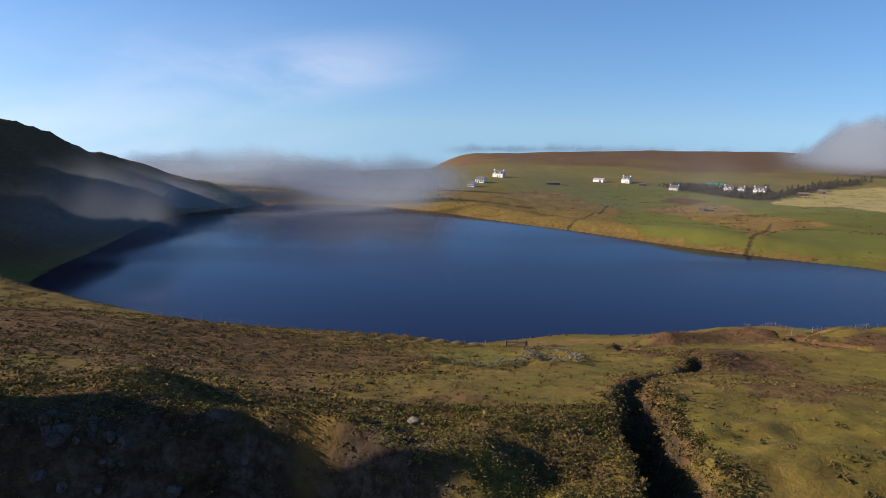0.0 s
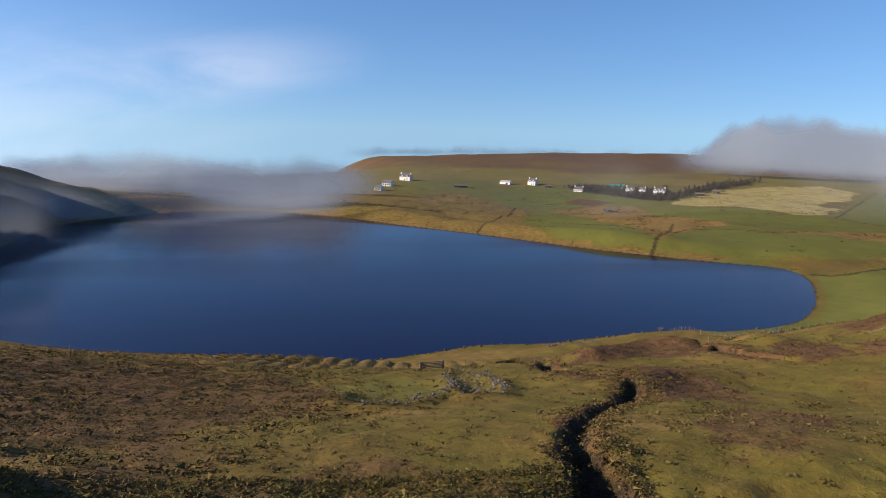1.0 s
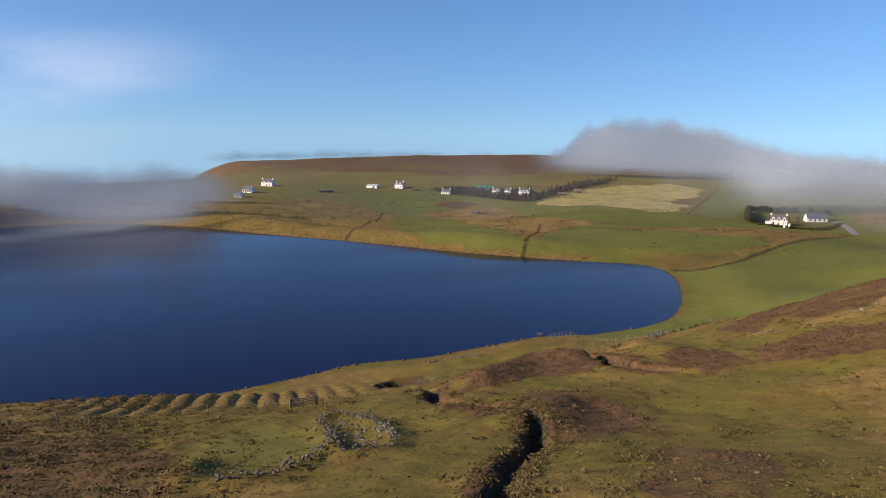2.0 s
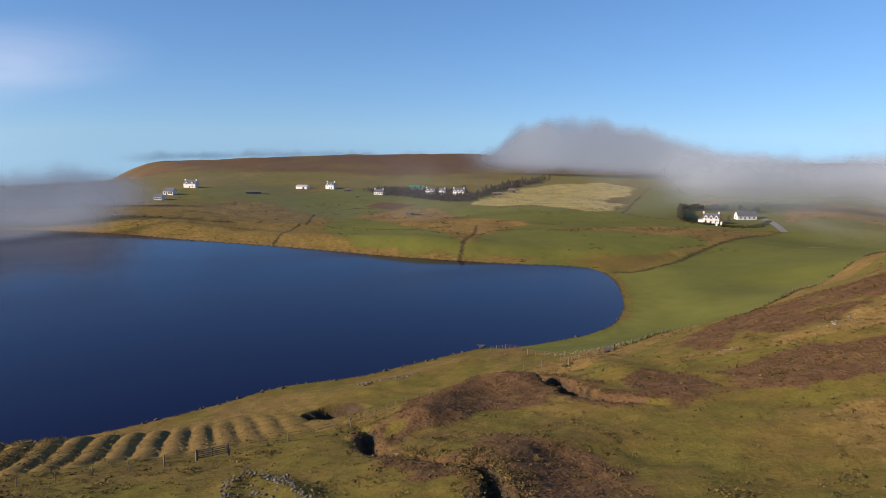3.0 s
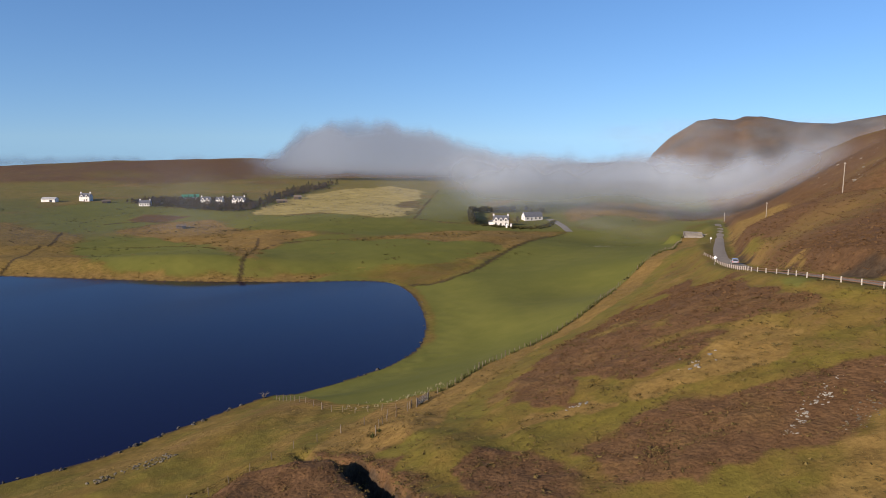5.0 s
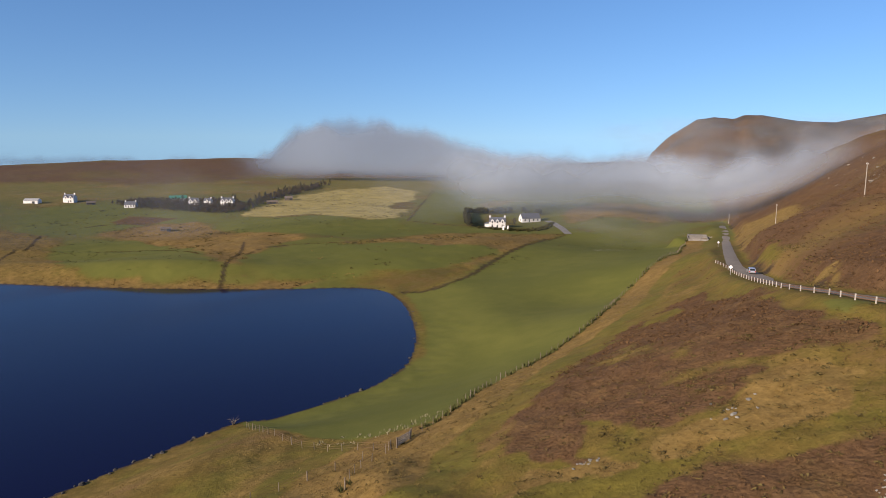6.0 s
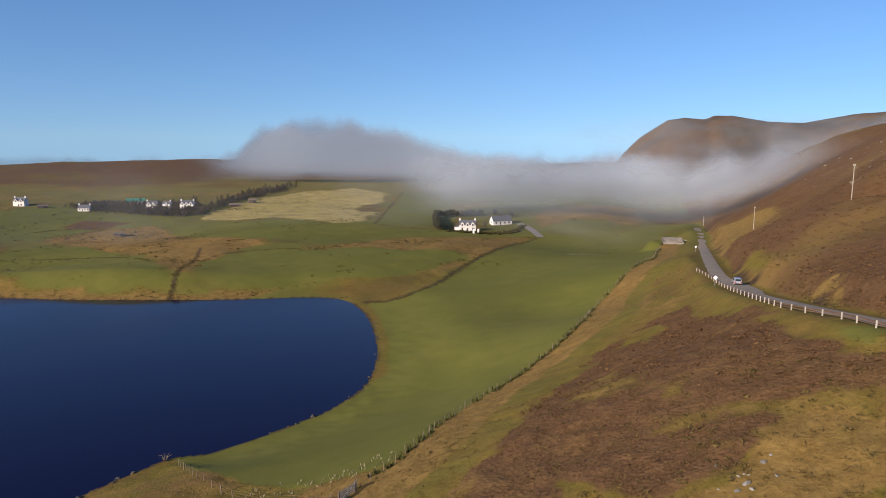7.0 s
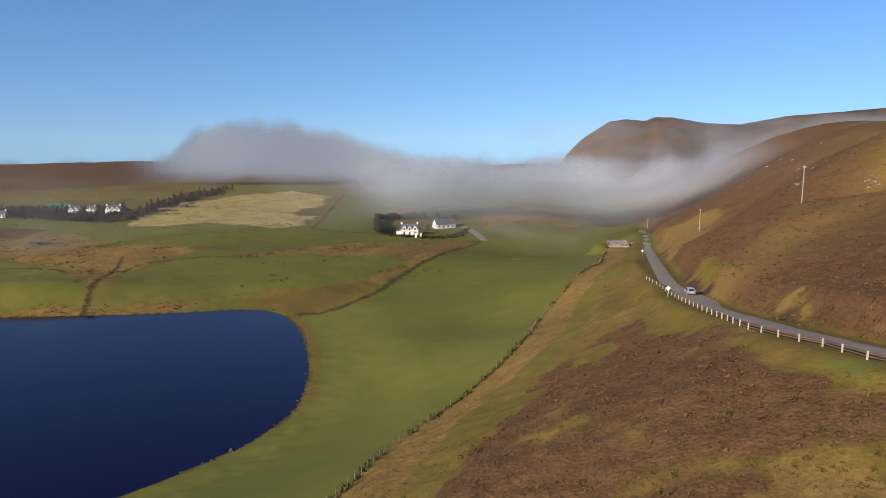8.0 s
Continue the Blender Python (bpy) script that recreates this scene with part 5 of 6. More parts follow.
SPRUCE_LEAF = leafy("spruce_needles", (0.030, 0.032, 0.018), (0.085, 0.080, 0.044))
TWIG_LEAF = leafy("bare_twigs", (0.042, 0.033, 0.024), (0.115, 0.090, 0.062))
BARK = surface("bark", (0.06, 0.045, 0.035), (0.10, 0.08, 0.06), 0.4, 0.95)


def tufts(name, label, category, x, y, high, wide, blades, mat_, seed, sunk=0.05, lean=0.55, slim=1.0):
    """Many clumps of narrow blades that spread from each given place, in one mesh."""
    rng = np.random.default_rng(seed)
    n = len(x)
    z = height(x, y)
    c = np.repeat(np.stack([x, y, z - sunk], 1), blades, 0)
    h, w = np.repeat(high, blades), np.repeat(wide, blades)
    k = n * blades
    turn = rng.uniform(0, 2 * np.pi, k)
    out = w * np.sqrt(rng.uniform(0.02, 1, k))
    way = np.stack([np.cos(turn), np.sin(turn), np.zeros(k)], 1)
    side = np.stack([-np.sin(turn + rng.normal(0, 0.6, k)), np.cos(turn), np.zeros(k)], 1)
    foot = c + way * (out * lean)[:, None]
    half = (w * slim * rng.uniform(0.12, 0.28, k))[:, None]
    dome = np.sqrt(np.clip(1 - (out / w * 0.85) ** 2, 0.1, 1))
    tip = c + way * (out * 1.15)[:, None] + np.array([0, 0, 1.0]) * (h * dome * rng.uniform(0.75, 1.15, k))[:, None]
    v = np.stack([foot - side * half, foot + side * half, tip], 1).reshape(-1, 3)
    me = bpy.data.meshes.new(name)
    me.vertices.add(3 * k)
    me.vertices.foreach_set("co", v.ravel())
    me.loops.add(3 * k)
    me.loops.foreach_set("vertex_index", np.arange(3 * k, dtype=np.int32))
    me.polygons.add(k)
    me.polygons.foreach_set("loop_start", np.arange(0, 3 * k, 3, dtype=np.int32))
    me.update()
    me.validate()
    me.materials.append(mat_)
    return tagged(new(name, me), label, category, kind="stuff")


def bushes(name, label, category, x, y, high, wide, mat_, seed, leaves=16, leaf=0.5):
    """Many low bushes of small sprigs that point all ways, in one mesh."""
    rng = np.random.default_rng(seed)
    n = len(x)
    k = n * leaves
    z = height(x, y)
    w, h = np.repeat(wide, leaves), np.repeat(high, leaves)
    turn, out = rng.uniform(0, 2 * np.pi, k), np.sqrt(rng.uniform(0, 1, k))
    up = np.sqrt(1 - 0.85 * out ** 2) * rng.uniform(0.35, 1.0, k)
    mid = np.stack([np.repeat(x, leaves) + w * out * np.cos(turn), np.repeat(y, leaves) + w * out * np.sin(turn), np.repeat(z, leaves) + h * up], 1)
    size = (leaf * w * rng.uniform(0.5, 1.1, k))[:, None]
    v = np.stack([mid + size * (rng.normal(0, 0.55, (k, 3)) * np.array([1, 1, 0.6])) for _ in range(3)], 1).reshape(-1, 3)
    me = bpy.data.meshes.new(name)
    me.vertices.add(3 * k)
    me.vertices.foreach_set("co", v.ravel())
    me.loops.add(3 * k)
    me.loops.foreach_set("vertex_index", np.arange(3 * k, dtype=np.int32))
    me.polygons.add(k)
    me.polygons.foreach_set("loop_start", np.arange(0, 3 * k, 3, dtype=np.int32))
    me.update()
    me.validate()
    me.materials.append(mat_)
    return tagged(new(name, me), label, category, kind="stuff")


def scatter(n, x0, x1, y0, y1, seed):
    rng = np.random.default_rng(seed)
    return rng.uniform(x0, x1, n), rng.uniform(y0, y1, n), rng


def plant_moor():
    # heather
    x, y, rng = scatter(110000, -62, 165, 29, 142, 1)
    c = cover(x, y)
    road = line_distance(x, y, ROAD_LINE)[0] > 3.2
    keep = (rng.uniform(0, 1, len(x)) < np.clip(c["heather"] * 1.5 - 0.30, 0, 1)) & road & (c["bare"] < 0.6)
    n = keep.sum()
    bushes("heather", "low purple-brown heather over the slope", "heather", x[keep], y[keep], np.minimum(rng.gamma(2.0, 0.034, n) + 0.03, 0.2), np.minimum(rng.gamma(2.2, 0.055, n) + 0.12, 0.4), HEATHER_LEAF, 2, 14, 0.45)
    # tawny bents
    x, y, rng = scatter(62000, -62, 190, 29, 168, 3)
    c = cover(x, y)
    road = line_distance(x, y, ROAD_LINE)[0] > 3.0
    beds = bed_weight(x, y) > 0.4
    keep = (rng.uniform(0, 1, len(x)) < np.clip(0.9 * c["orange"] - 1.1 * c["heather"], 0, 1) * np.where(beds, 0.35, 1)) & road & (shore_distance(x, y) > 2)
    n = keep.sum()
    tufts("tawny_grass", "dry tawny bent grass in tufts", "grass", x[keep], y[keep], rng.uniform(0.05, 0.14, n), rng.uniform(0.3, 0.7, n), 16, TAWNY_LEAF, 4, lean=0.8, slim=0.4)
    # hill grass
    x, y, rng = scatter(44000, -62, 150, 29, 140, 5)
    c = cover(x, y)
    road = line_distance(x, y, ROAD_LINE)[0] > 2.8
    keep = (c["heather"] < 0.5) & (c["orange"] < 0.6) & (c["pasture"] < 0.7) & (c["bare"] < 0.4) & road & (rough(x, y, 7, 3, 120) > -0.1) & (shore_distance(x, y) > 2)
    n = keep.sum()
    tufts("hill_grass", "short green hill grass in tufts", "grass", x[keep], y[keep], rng.uniform(0.04, 0.10, n), rng.uniform(0.3, 0.6, n), 12, GREEN_LEAF, 6, lean=0.8, slim=0.3)
    # dark clumps dotted over the grass, by the streams and on the brown slope
    x, y, rng = scatter(46000, -62, 112, 30, 137, 7)
    wet = np.minimum(line_distance(x, y, GULLY_LINES[0])[0], line_distance(x, y, GULLY_LINES[1])[0])
    odds = 0.09 + 0.65 * smooth(-0.15, 0.40, rough(x, y, 12, 4, 121)) * smooth(-0.2, 0.3, rough(x, y, 3.5, 3, 124)) + 0.45 * smooth(10, -15, x) + 0.5 * smooth(4, 1.0, wet)
    keep = (rng.uniform(0, 1, len(x)) < odds * (1 - 0.8 * bed_weight(x, y))) & (line_distance(x, y, ROAD_LINE)[0] > 3) & ~field(x, y)
    n = keep.sum()
    bushes("heath_clumps", "dark rush and heather clumps dotted over the grass", "heather", x[keep], y[keep], np.minimum(rng.gamma(1.6, 0.055, n) + 0.04, 0.35), np.minimum(rng.gamma(1.8, 0.09, n) + 0.08, 0.55), SCRUB_LEAF, 8)
    x, y, rng = scatter(30000, -8, 108, 34, 112, 47)
    c = cover(x, y)
    odds = smooth(0.02, 0.45, rough(x, y, 8, 4, 141)) * smooth(-0.15, 0.35, rough(x, y, 2.6, 3, 142)) * (1 - 0.5 * c["orange"]) + 0.12 * c["heather"]
    keep = (rng.uniform(0, 1, len(x)) < odds) & (line_distance(x, y, ROAD_LINE)[0] > 3) & ~field(x, y)
    n = keep.sum()
    bushes("heath_clumps", "brown and dark heather clumps gathered on the grass", "heather", x[keep], y[keep], np.minimum(rng.gamma(2.0, 0.07, n) + 0.10, 0.42), np.minimum(rng.gamma(2.0, 0.09, n) + 0.14, 0.6), SCRUB_LEAF, 48, 18, 0.42)
    x, y, rng = scatter(56000, -125, 6, 40, 178, 37)
    odds = 0.75 * smooth(6, -10, x + 5 * rough(x, y, 8, 3, 127)) * (0.35 + 0.65 * smooth(0.6, 0.2, np.abs(np.sin(np.pi * step_phase(x, y))))) * smooth(-0.5, 0.2, rough(x, y, 9, 3, 128))
    keep = rng.uniform(0, 1, len(x)) < odds * (shore_distance(x, y) > 4)
    n = keep.sum()
    bushes("heath_clumps", "dark bushy heather clumps over the brown slope", "heather", x[keep], y[keep], np.minimum(rng.gamma(2.0, 0.09, n) + 0.08, 0.5), np.minimum(rng.gamma(2.2, 0.11, n) + 0.14, 0.7), SCRUB_LEAF, 38)
    x, y, rng = scatter(9000, -60, 110, 32, 135, 27)
    wet = np.minimum(line_distance(x, y, GULLY_LINES[0])[0], line_distance(x, y, GULLY_LINES[1])[0])
    keep = (rng.uniform(0, 1, len(x)) < 0.04 + 0.6 * smooth(4, 1.0, wet)) & (line_distance(x, y, ROAD_LINE)[0] > 3) & ~field(x, y)
    n = keep.sum()
    tufts("rushes", "dark rushes by the streams and over the slope", "rushes", x[keep], y[keep], rng.uniform(0.10, 0.24, n), rng.uniform(0.25, 0.55, n), 18, RUSH_LEAF, 28, lean=0.95, slim=0.4)
    places = np.array(along(FENCE_RUN, 0.55))
    rng = np.random.default_rng(9)
    keep = rough(places[:, 0], places[:, 1], 9, 3, 122) > -0.25
    p = places[keep] + rng.normal(0, 0.35, (keep.sum(), 2))
    n = len(p)
    tufts("rushes", "dark green rushes along the pasture fence", "rushes", p[:, 0], p[:, 1], rng.uniform(0.35, 0.85, n), rng.uniform(0.35, 0.75, n), 16, FENCE_RUSH, 10)
    # bleached reeds in the wet corner of the field
    x, y, rng = scatter(220, 80, 98, 134, 150, 11)
    keep = (line_distance(x, y, np.array([(83, 149), (86, 143), (92, 139.5), (98, 141)]))[0] < 2.2)
    n = keep.sum()
    tufts("reeds", "bleached pale reeds in the field corner", "reeds", x[keep], y[keep], rng.uniform(0.3, 0.6, n), rng.uniform(0.15, 0.3, n), 5, REED_LEAF, 12, lean=0.5)
    # rough grass along the far water's edge and over the far slopes
    x, y, rng = scatter(14000, 0, 330, 255, 500, 13)
    c = cover(x, y)
    s = shore_distance(x, y)
    keep = (s > 0.8) & (rng.uniform(0, 1, len(x)) < c["orange"] * np.where(s < 25, 1.0, 0.45))
    n = keep.sum()
    tufts("tawny_grass", "tussocks of tawny grass on the far shore", "grass", x[keep], y[keep], rng.uniform(0.2, 0.5, n), rng.uniform(0.5, 1.2, n), 7, TAWNY_LEAF, 14, lean=0.75, slim=0.7)
    x, y, rng = scatter(9000, 0, 420, 250, 560, 15)
    s = shore_distance(x, y)
    keep = (s > 4) & (rough(x, y * 2.2, 30, 4, 123) > 0.28)
    n = keep.sum()
    tufts("rushes", "dark rush beds on the far slopes", "rushes", x[keep], y[keep], rng.uniform(0.2, 0.5, n), rng.uniform(0.6, 1.4, n), 7, RUSH_LEAF, 16, lean=0.75)

    # scrubby ground of the far slopes
    x, y, rng = scatter(30000, 0, 420, 262, 600, 43)
    c = cover(x, y)
    rows = rough(x, 2.0 * y, 11, 4, 131)
    keep = (shore_distance(x, y) > 2) & (rng.uniform(0, 1, len(x)) < np.clip(1.2 * c["orange"] + 0.7 * c["heather"], 0.06, 1) * smooth(-0.05, 0.35, rows))
    n = keep.sum()
    bushes("heath_clumps", "brown scrub and tussocks on the far slopes", "heather", x[keep], y[keep], rng.uniform(0.15, 0.5, n), rng.uniform(0.3, 0.9, n), SCRUB_LEAF, 44, 9, 0.7)
    x, y, rng = scatter(9000, -28, 16, 24, 46, 45)
    n = len(x)
    part_ = rng.uniform(0, 1, n) < 0.74 + 0.7 * rough(x, y, 4, 3, 132)
    for much, leaf_, label in ((part_, SCRUB_LEAF, "dark heather hanging over the crag"), (~part_, MOSS_LEAF, "mossy turf on the crag's ledges")):
        k = much.sum()
        bushes("heath_clumps", label, "heather", x[much], y[much], rng.uniform(0.08, 0.30, k), rng.uniform(0.2, 0.5, k), leaf_, 46, 24, 0.34)
    # overgrown dykes and drains of the far fields
    rng = np.random.default_rng(33)
    for line, wide in DITCHES:
        p = np.array(along(line[::3], 0.45))
        p = p[rough(p[:, 0], p[:, 1], 8, 3, 125) > -0.3]
        p = p + rng.normal(0, 0.45 * wide, p.shape)
        n = len(p)
        bushes("dyke", "dark overgrown dyke between the far fields", "dyke", p[:, 0], p[:, 1], rng.uniform(0.12, 0.3, n) * wide, rng.uniform(0.3, 0.7, n), SCRUB_LEAF, 34, 10, 0.6)

    # the brown hill above the road
    x, y, rng = scatter(30000, 105, 340, 55, 215, 17)
    c = cover(x, y)
    keep = (line_distance(x, y, ROAD_LINE)[0] > 3.4) & (rng.uniform(0, 1, len(x)) < np.clip(1.1 * c["heather"] - 0.1, 0, 1)) & ~((x < 165) & (c["pasture"] > 0.3))
    n = keep.sum()
    bushes("heather", "brown heather over the hill above the road", "heather", x[keep], y[keep], np.minimum(rng.gamma(2.0, 0.06, n) + 0.05, 0.35), rng.uniform(0.25, 0.7, n), HEATHER_LEAF, 18, 10)
    x, y, rng = scatter(16000, 105, 340, 55, 215, 19)
    c = cover(x, y)
    keep = (line_distance(x, y, ROAD_LINE)[0] > 3.2) & (rng.uniform(0, 1, len(x)) < 0.4 * np.clip(c["orange"] - 0.5 * c["heather"], 0, 1)) & ~field(x, y)
    n = keep.sum()
    tufts("tawny_grass", "tawny bent grass on the hill above the road", "grass", x[keep], y[keep], rng.uniform(0.10, 0.25, n), rng.uniform(0.4, 0.9, n), 7, TAWNY_LEAF, 20, lean=0.8, slim=0.7)


plant_moor()


# ---- trees ----
def crown(rng, spots, leaf):
    """Small leaf faces round many spots: x, y, z, radius."""
    verts, faces = [], []
    for x, y, z, r in spots:
        for _ in range(7):
            d = rng.normal(0, 1, 3)
            d /= np.linalg.norm(d) + 1e-6
            p = np.array([x, y, z]) + d * r * rng.uniform(0.3, 1.0)
            a, b = rng.normal(0, 1, 3), rng.normal(0, 1, 3)
            a, b = a / np.linalg.norm(a) * leaf, b / np.linalg.norm(b) * leaf
            o = len(verts)
            verts += [p - a, p + b, p + a, p - b * 0.7]
            faces.append((o, o + 1, o + 2, o + 3))
    return verts, faces


def make_tree(kind_, seed, label, category, group):
    """A tapered trunk with limbs and a crown of many small leaves."""
    rng = np.random.default_rng(seed)
    high = rng.uniform(6.0, 8.5) if kind_ == "spruce" else rng.uniform(4.0, 5.5)
    t = empty("tree", pose(0, 0, 0), label, category, group)
    bm = bmesh.new()
    rod(bm, (0, 0, -0.6), (0.1, 0, high * 0.55), 0.16, 0.09, 7)
    rod(bm, (0.1, 0, high * 0.5), (0, 0.1, high * 0.97), 0.09, 0.02, 6)
    spots = []
    for k in range(20 if kind_ == "spruce" else 14):
        u = (k + 0.5) / (20 if kind_ == "spruce" else 14)
        a = k * 2.4 + rng.uniform(-0.4, 0.4)
        if kind_ == "spruce":
            z, reach = high * (0.10 + 0.88 * u), (1 - u) ** 0.8 * high * 0.27 + 0.15
        else:
            z, reach = high * (0.25 + 0.70 * u), high * 0.36 * math.sin(math.pi * (0.15 + 0.75 * u)) * rng.uniform(0.7, 1.15)
        tip = (reach * math.cos(a), reach * math.sin(a), z + (0.1 if kind_ == "spruce" else 0.5))
        rod(bm, (0, 0, z - 0.25), tip, 0.05, 0.015, 4)
        for f in (0.45, 0.75, 1.0):
            spots.append((tip[0] * f, tip[1] * f, z - 0.25 + (tip[2] - z + 0.25) * f, 0.35 + 0.25 * reach * (1.2 - f)))
    part("trunk", bm, BARK, t)
    v, f = crown(rng, spots, {"spruce": 0.28, "round": 0.42}.get(kind_, 0.2))
    mesh_object("crown", v, f, TWIG_LEAF if kind_ == "bare" else SPRUCE_LEAF, t)
    return t


def thicket(places, rng):
    """Leafless young trees that stand too close to be told apart: stems and twigs in one mesh."""
    verts, faces = [], []
    for (x, y), z in zip(places, height(places[:, 0], places[:, 1])):
        high = rng.uniform(1.8, 3.8)
        a = rng.uniform(0, 6.28)
        o = len(verts)
        verts += [(x + 0.09 * math.cos(a + k * 2.09), y + 0.09 * math.sin(a + k * 2.09), z - 0.3) for k in range(3)] + [(x + rng.normal(0, 0.15), y + rng.normal(0, 0.15), z + high)]
        faces += [(o, o + 1, o + 3), (o + 1, o + 2, o + 3), (o + 2, o, o + 3)]
        spots = [(x + rng.normal(0, 0.55) * (1.2 - u), y + rng.normal(0, 0.55) * (1.2 - u), z + high * u, 0.6) for u in rng.uniform(0.15, 0.95, 14)]
        v, f = crown(rng, spots, 0.24)
        o = len(verts)
        verts += [tuple(p) for p in v]
        faces += [tuple(q + o for q in face) for face in f]
    tagged(mesh_object("thicket", verts, faces, TWIG_LEAF), "leafless grey-brown scrub woods among the houses", "woods", kind="stuff")


def plant_trees():
    rng = np.random.default_rng(31)
    PLANT, SHELTER = "plantation trees on the hillside", "shelter trees round the farmhouse"
    models = [make_tree("spruce", 41, "dark spruce in the hillside plantation", "tree", PLANT), make_tree("spruce", 42, "dark spruce in the hillside plantation", "tree", PLANT),
              make_tree("bare", 43, "leafless brown tree in the hillside plantation", "tree", PLANT), make_tree("bare", 44, "leafless brown tree in the hillside plantation", "tree", PLANT)]
    spots = []
    for line, step, spread in (([(262, 528), (295, 560), (326, 588), (352, 603), (380, 617)], 3.4, 1.2), ([(256, 512), (283, 536), (312, 562), (345, 588), (376, 606)], 3.2, 1.2), ([(250, 506), (275, 532), (305, 560)], 4.0, 2.0),
                               ([(188, 548), (200, 545), (214, 548), (226, 552)], 3.2, 2.5), ([(200, 536), (215, 530), (228, 522), (240, 512), (250, 505)], 2.6, 2.0), ([(205, 526), (222, 515), (236, 503), (248, 496)], 2.6, 2.0),
                               ([(216, 560), (232, 562), (246, 552), (258, 540)], 3.2, 2.5), ([(222, 536), (232, 530), (240, 520)], 3.0, 2.0), ([(212, 514), (224, 504), (238, 490)], 3.2, 2.0)):
        for x, y in along(line, step):
            spots.append((x + rng.normal(0, spread), y + rng.normal(0, spread)))
    # the thick of the plantation, and the woods among the houses
    thick = []
    houses = ((192, 561), (229, 547), (237, 542), (245, 529), (228, 572))
    for line, n in (([(252, 514), (300, 548), (340, 574), (372, 606), (340, 592), (300, 566), (268, 536)], 380),
                    ([(186, 582), (195, 553), (205, 530), (216, 506), (226, 491), (239, 494), (253, 512), (263, 532), (256, 556), (238, 566), (218, 584), (204, 592)], 640)):
        a = np.array(line, float)
        x, y = rng.uniform(a[:, 0].min(), a[:, 0].max(), n * 3), rng.uniform(a[:, 1].min(), a[:, 1].max(), n * 3)
        keep = inside(x, y, line)
        thick += [(px, py) for px, py in list(zip(x[keep], y[keep]))[:n] if all(math.hypot(px - hx, py - hy) > 5.0 for hx, hy in houses)]
    thicket(np.array(thick), rng)
    used = set()
    for i, (x, y) in enumerate(spots):
        k = int(rng.choice([0, 2, 3, 2, 3])) if i > 75 else int(rng.choice([0, 2, 3, 1, 2, 3, 2, 3]))
        m, s = on(x, y, float(rng.uniform(0, 360))), float(rng.uniform(0.4, 0.68)) if i < 75 else float(rng.uniform(0.38, 0.72))
        ob = models[k]
        if k in used:
            ob = copy_thing(models[k], m)
        used.add(k)
        ob.matrix_world = m
        ob.scale = (s, s, s)
    shelter = [make_tree("round", 51, "dense dark shelter tree beside the farmhouse", "tree", SHELTER), make_tree("bare", 52, "leafless brown tree beside the farmhouse", "tree", SHELTER)]
    spots = [(x, y, 0) for x, y in along([(303, 353), (312, 364), (324, 377), (336, 389)], 1.7)]
    spots += [(x, y, 0) for x, y in along([(336, 389), (346, 384), (354, 380), (362, 376)], 1.9)]
    spots += [(366, 371, 0), (368, 368, 1), (330, 357, 1), (333, 353, 1), (372, 362, 0), (370, 359, 0), (374, 366, 1), (336, 349, 1)]
    used = set()
    for x, y, k in spots:
        s = float(rng.uniform(0.62, 0.85)) if k == 0 else float(rng.uniform(0.5, 0.8))
        m = on(x + rng.normal(0, 0.5), y + rng.normal(0, 0.5), float(rng.uniform(0, 360)))
        ob = shelter[k]
        if k in used:
            ob = copy_thing(shelter[k], m)
        used.add(k)
        ob.matrix_world = m
        ob.scale = (s * 1.15, s * 1.15, s)


plant_trees()


# ---- stones ----
def stone_mesh(seed, flat_=0.75, fine=1):
    rng = np.random.default_rng(seed)
    bm = bmesh.new()
    bmesh.ops.create_icosphere(bm, subdivisions=fine, radius=0.5)
    for v in bm.verts:
        v.co *= float(rng.uniform(0.72, 1.18)) if fine == 1 else 1.0 + 0.45 * noise.noise(v.co * 2.3 + Vector((seed, 0, 0))) + float(rng.uniform(-0.06, 0.06))
        v.co.z *= flat_
    me = bpy.data.meshes.new("stone")
    bm.to_mesh(me)
    bm.free()
    return me


STONES = [stone_mesh(k) for k in range(6)]
PALE = [stone_mesh(k + 20, 0.65) for k in range(5)]
DARK = [stone_mesh(k + 40, 0.95, 2) for k in range(6)]
TAN = [stone_mesh(k + 60, 0.8, 2) for k in range(6)]
SLABS = [stone_mesh(k + 80, 1.5) for k in range(6)]
for group_, mat_ in ((STONES, STONE), (PALE, PALE_STONE), (DARK, DARK_ROCK), (TAN, TAN_ROCK), (SLABS, DARK_ROCK)):
    for me_ in group_:
        me_.materials.append(mat_)


def heap(name, label, category, spots, meshes, seed, kind=""):
    """A thing made of single stones; each spot is x, y, height over the ground, size."""
    rng = random.Random(seed)
    x0, y0 = spots[0][0], spots[0][1]
    thing = empty(name, pose(x0, y0, top(x0, y0)), label, category, kind=kind)
    zs = height(np.array([s[0] for s in spots]), np.array([s[1] for s in spots]))
    for (x, y, up, size), z in zip(spots, zs):
        ob = new("stone", rng.choice(meshes))
        ob.parent = thing
        s = size * rng.uniform(0.75, 1.25)
        ob.matrix_basis = Matrix.LocRotScale((x - x0, y - y0, float(z) - top(x0, y0) + up + 0.12 * s), Euler((rng.uniform(-0.4, 0.4), rng.uniform(-0.4, 0.4), rng.uniform(0, 6.28))), (s * rng.uniform(0.9, 1.4), s, s * rng.uniform(0.7, 1.0)))
    return thing


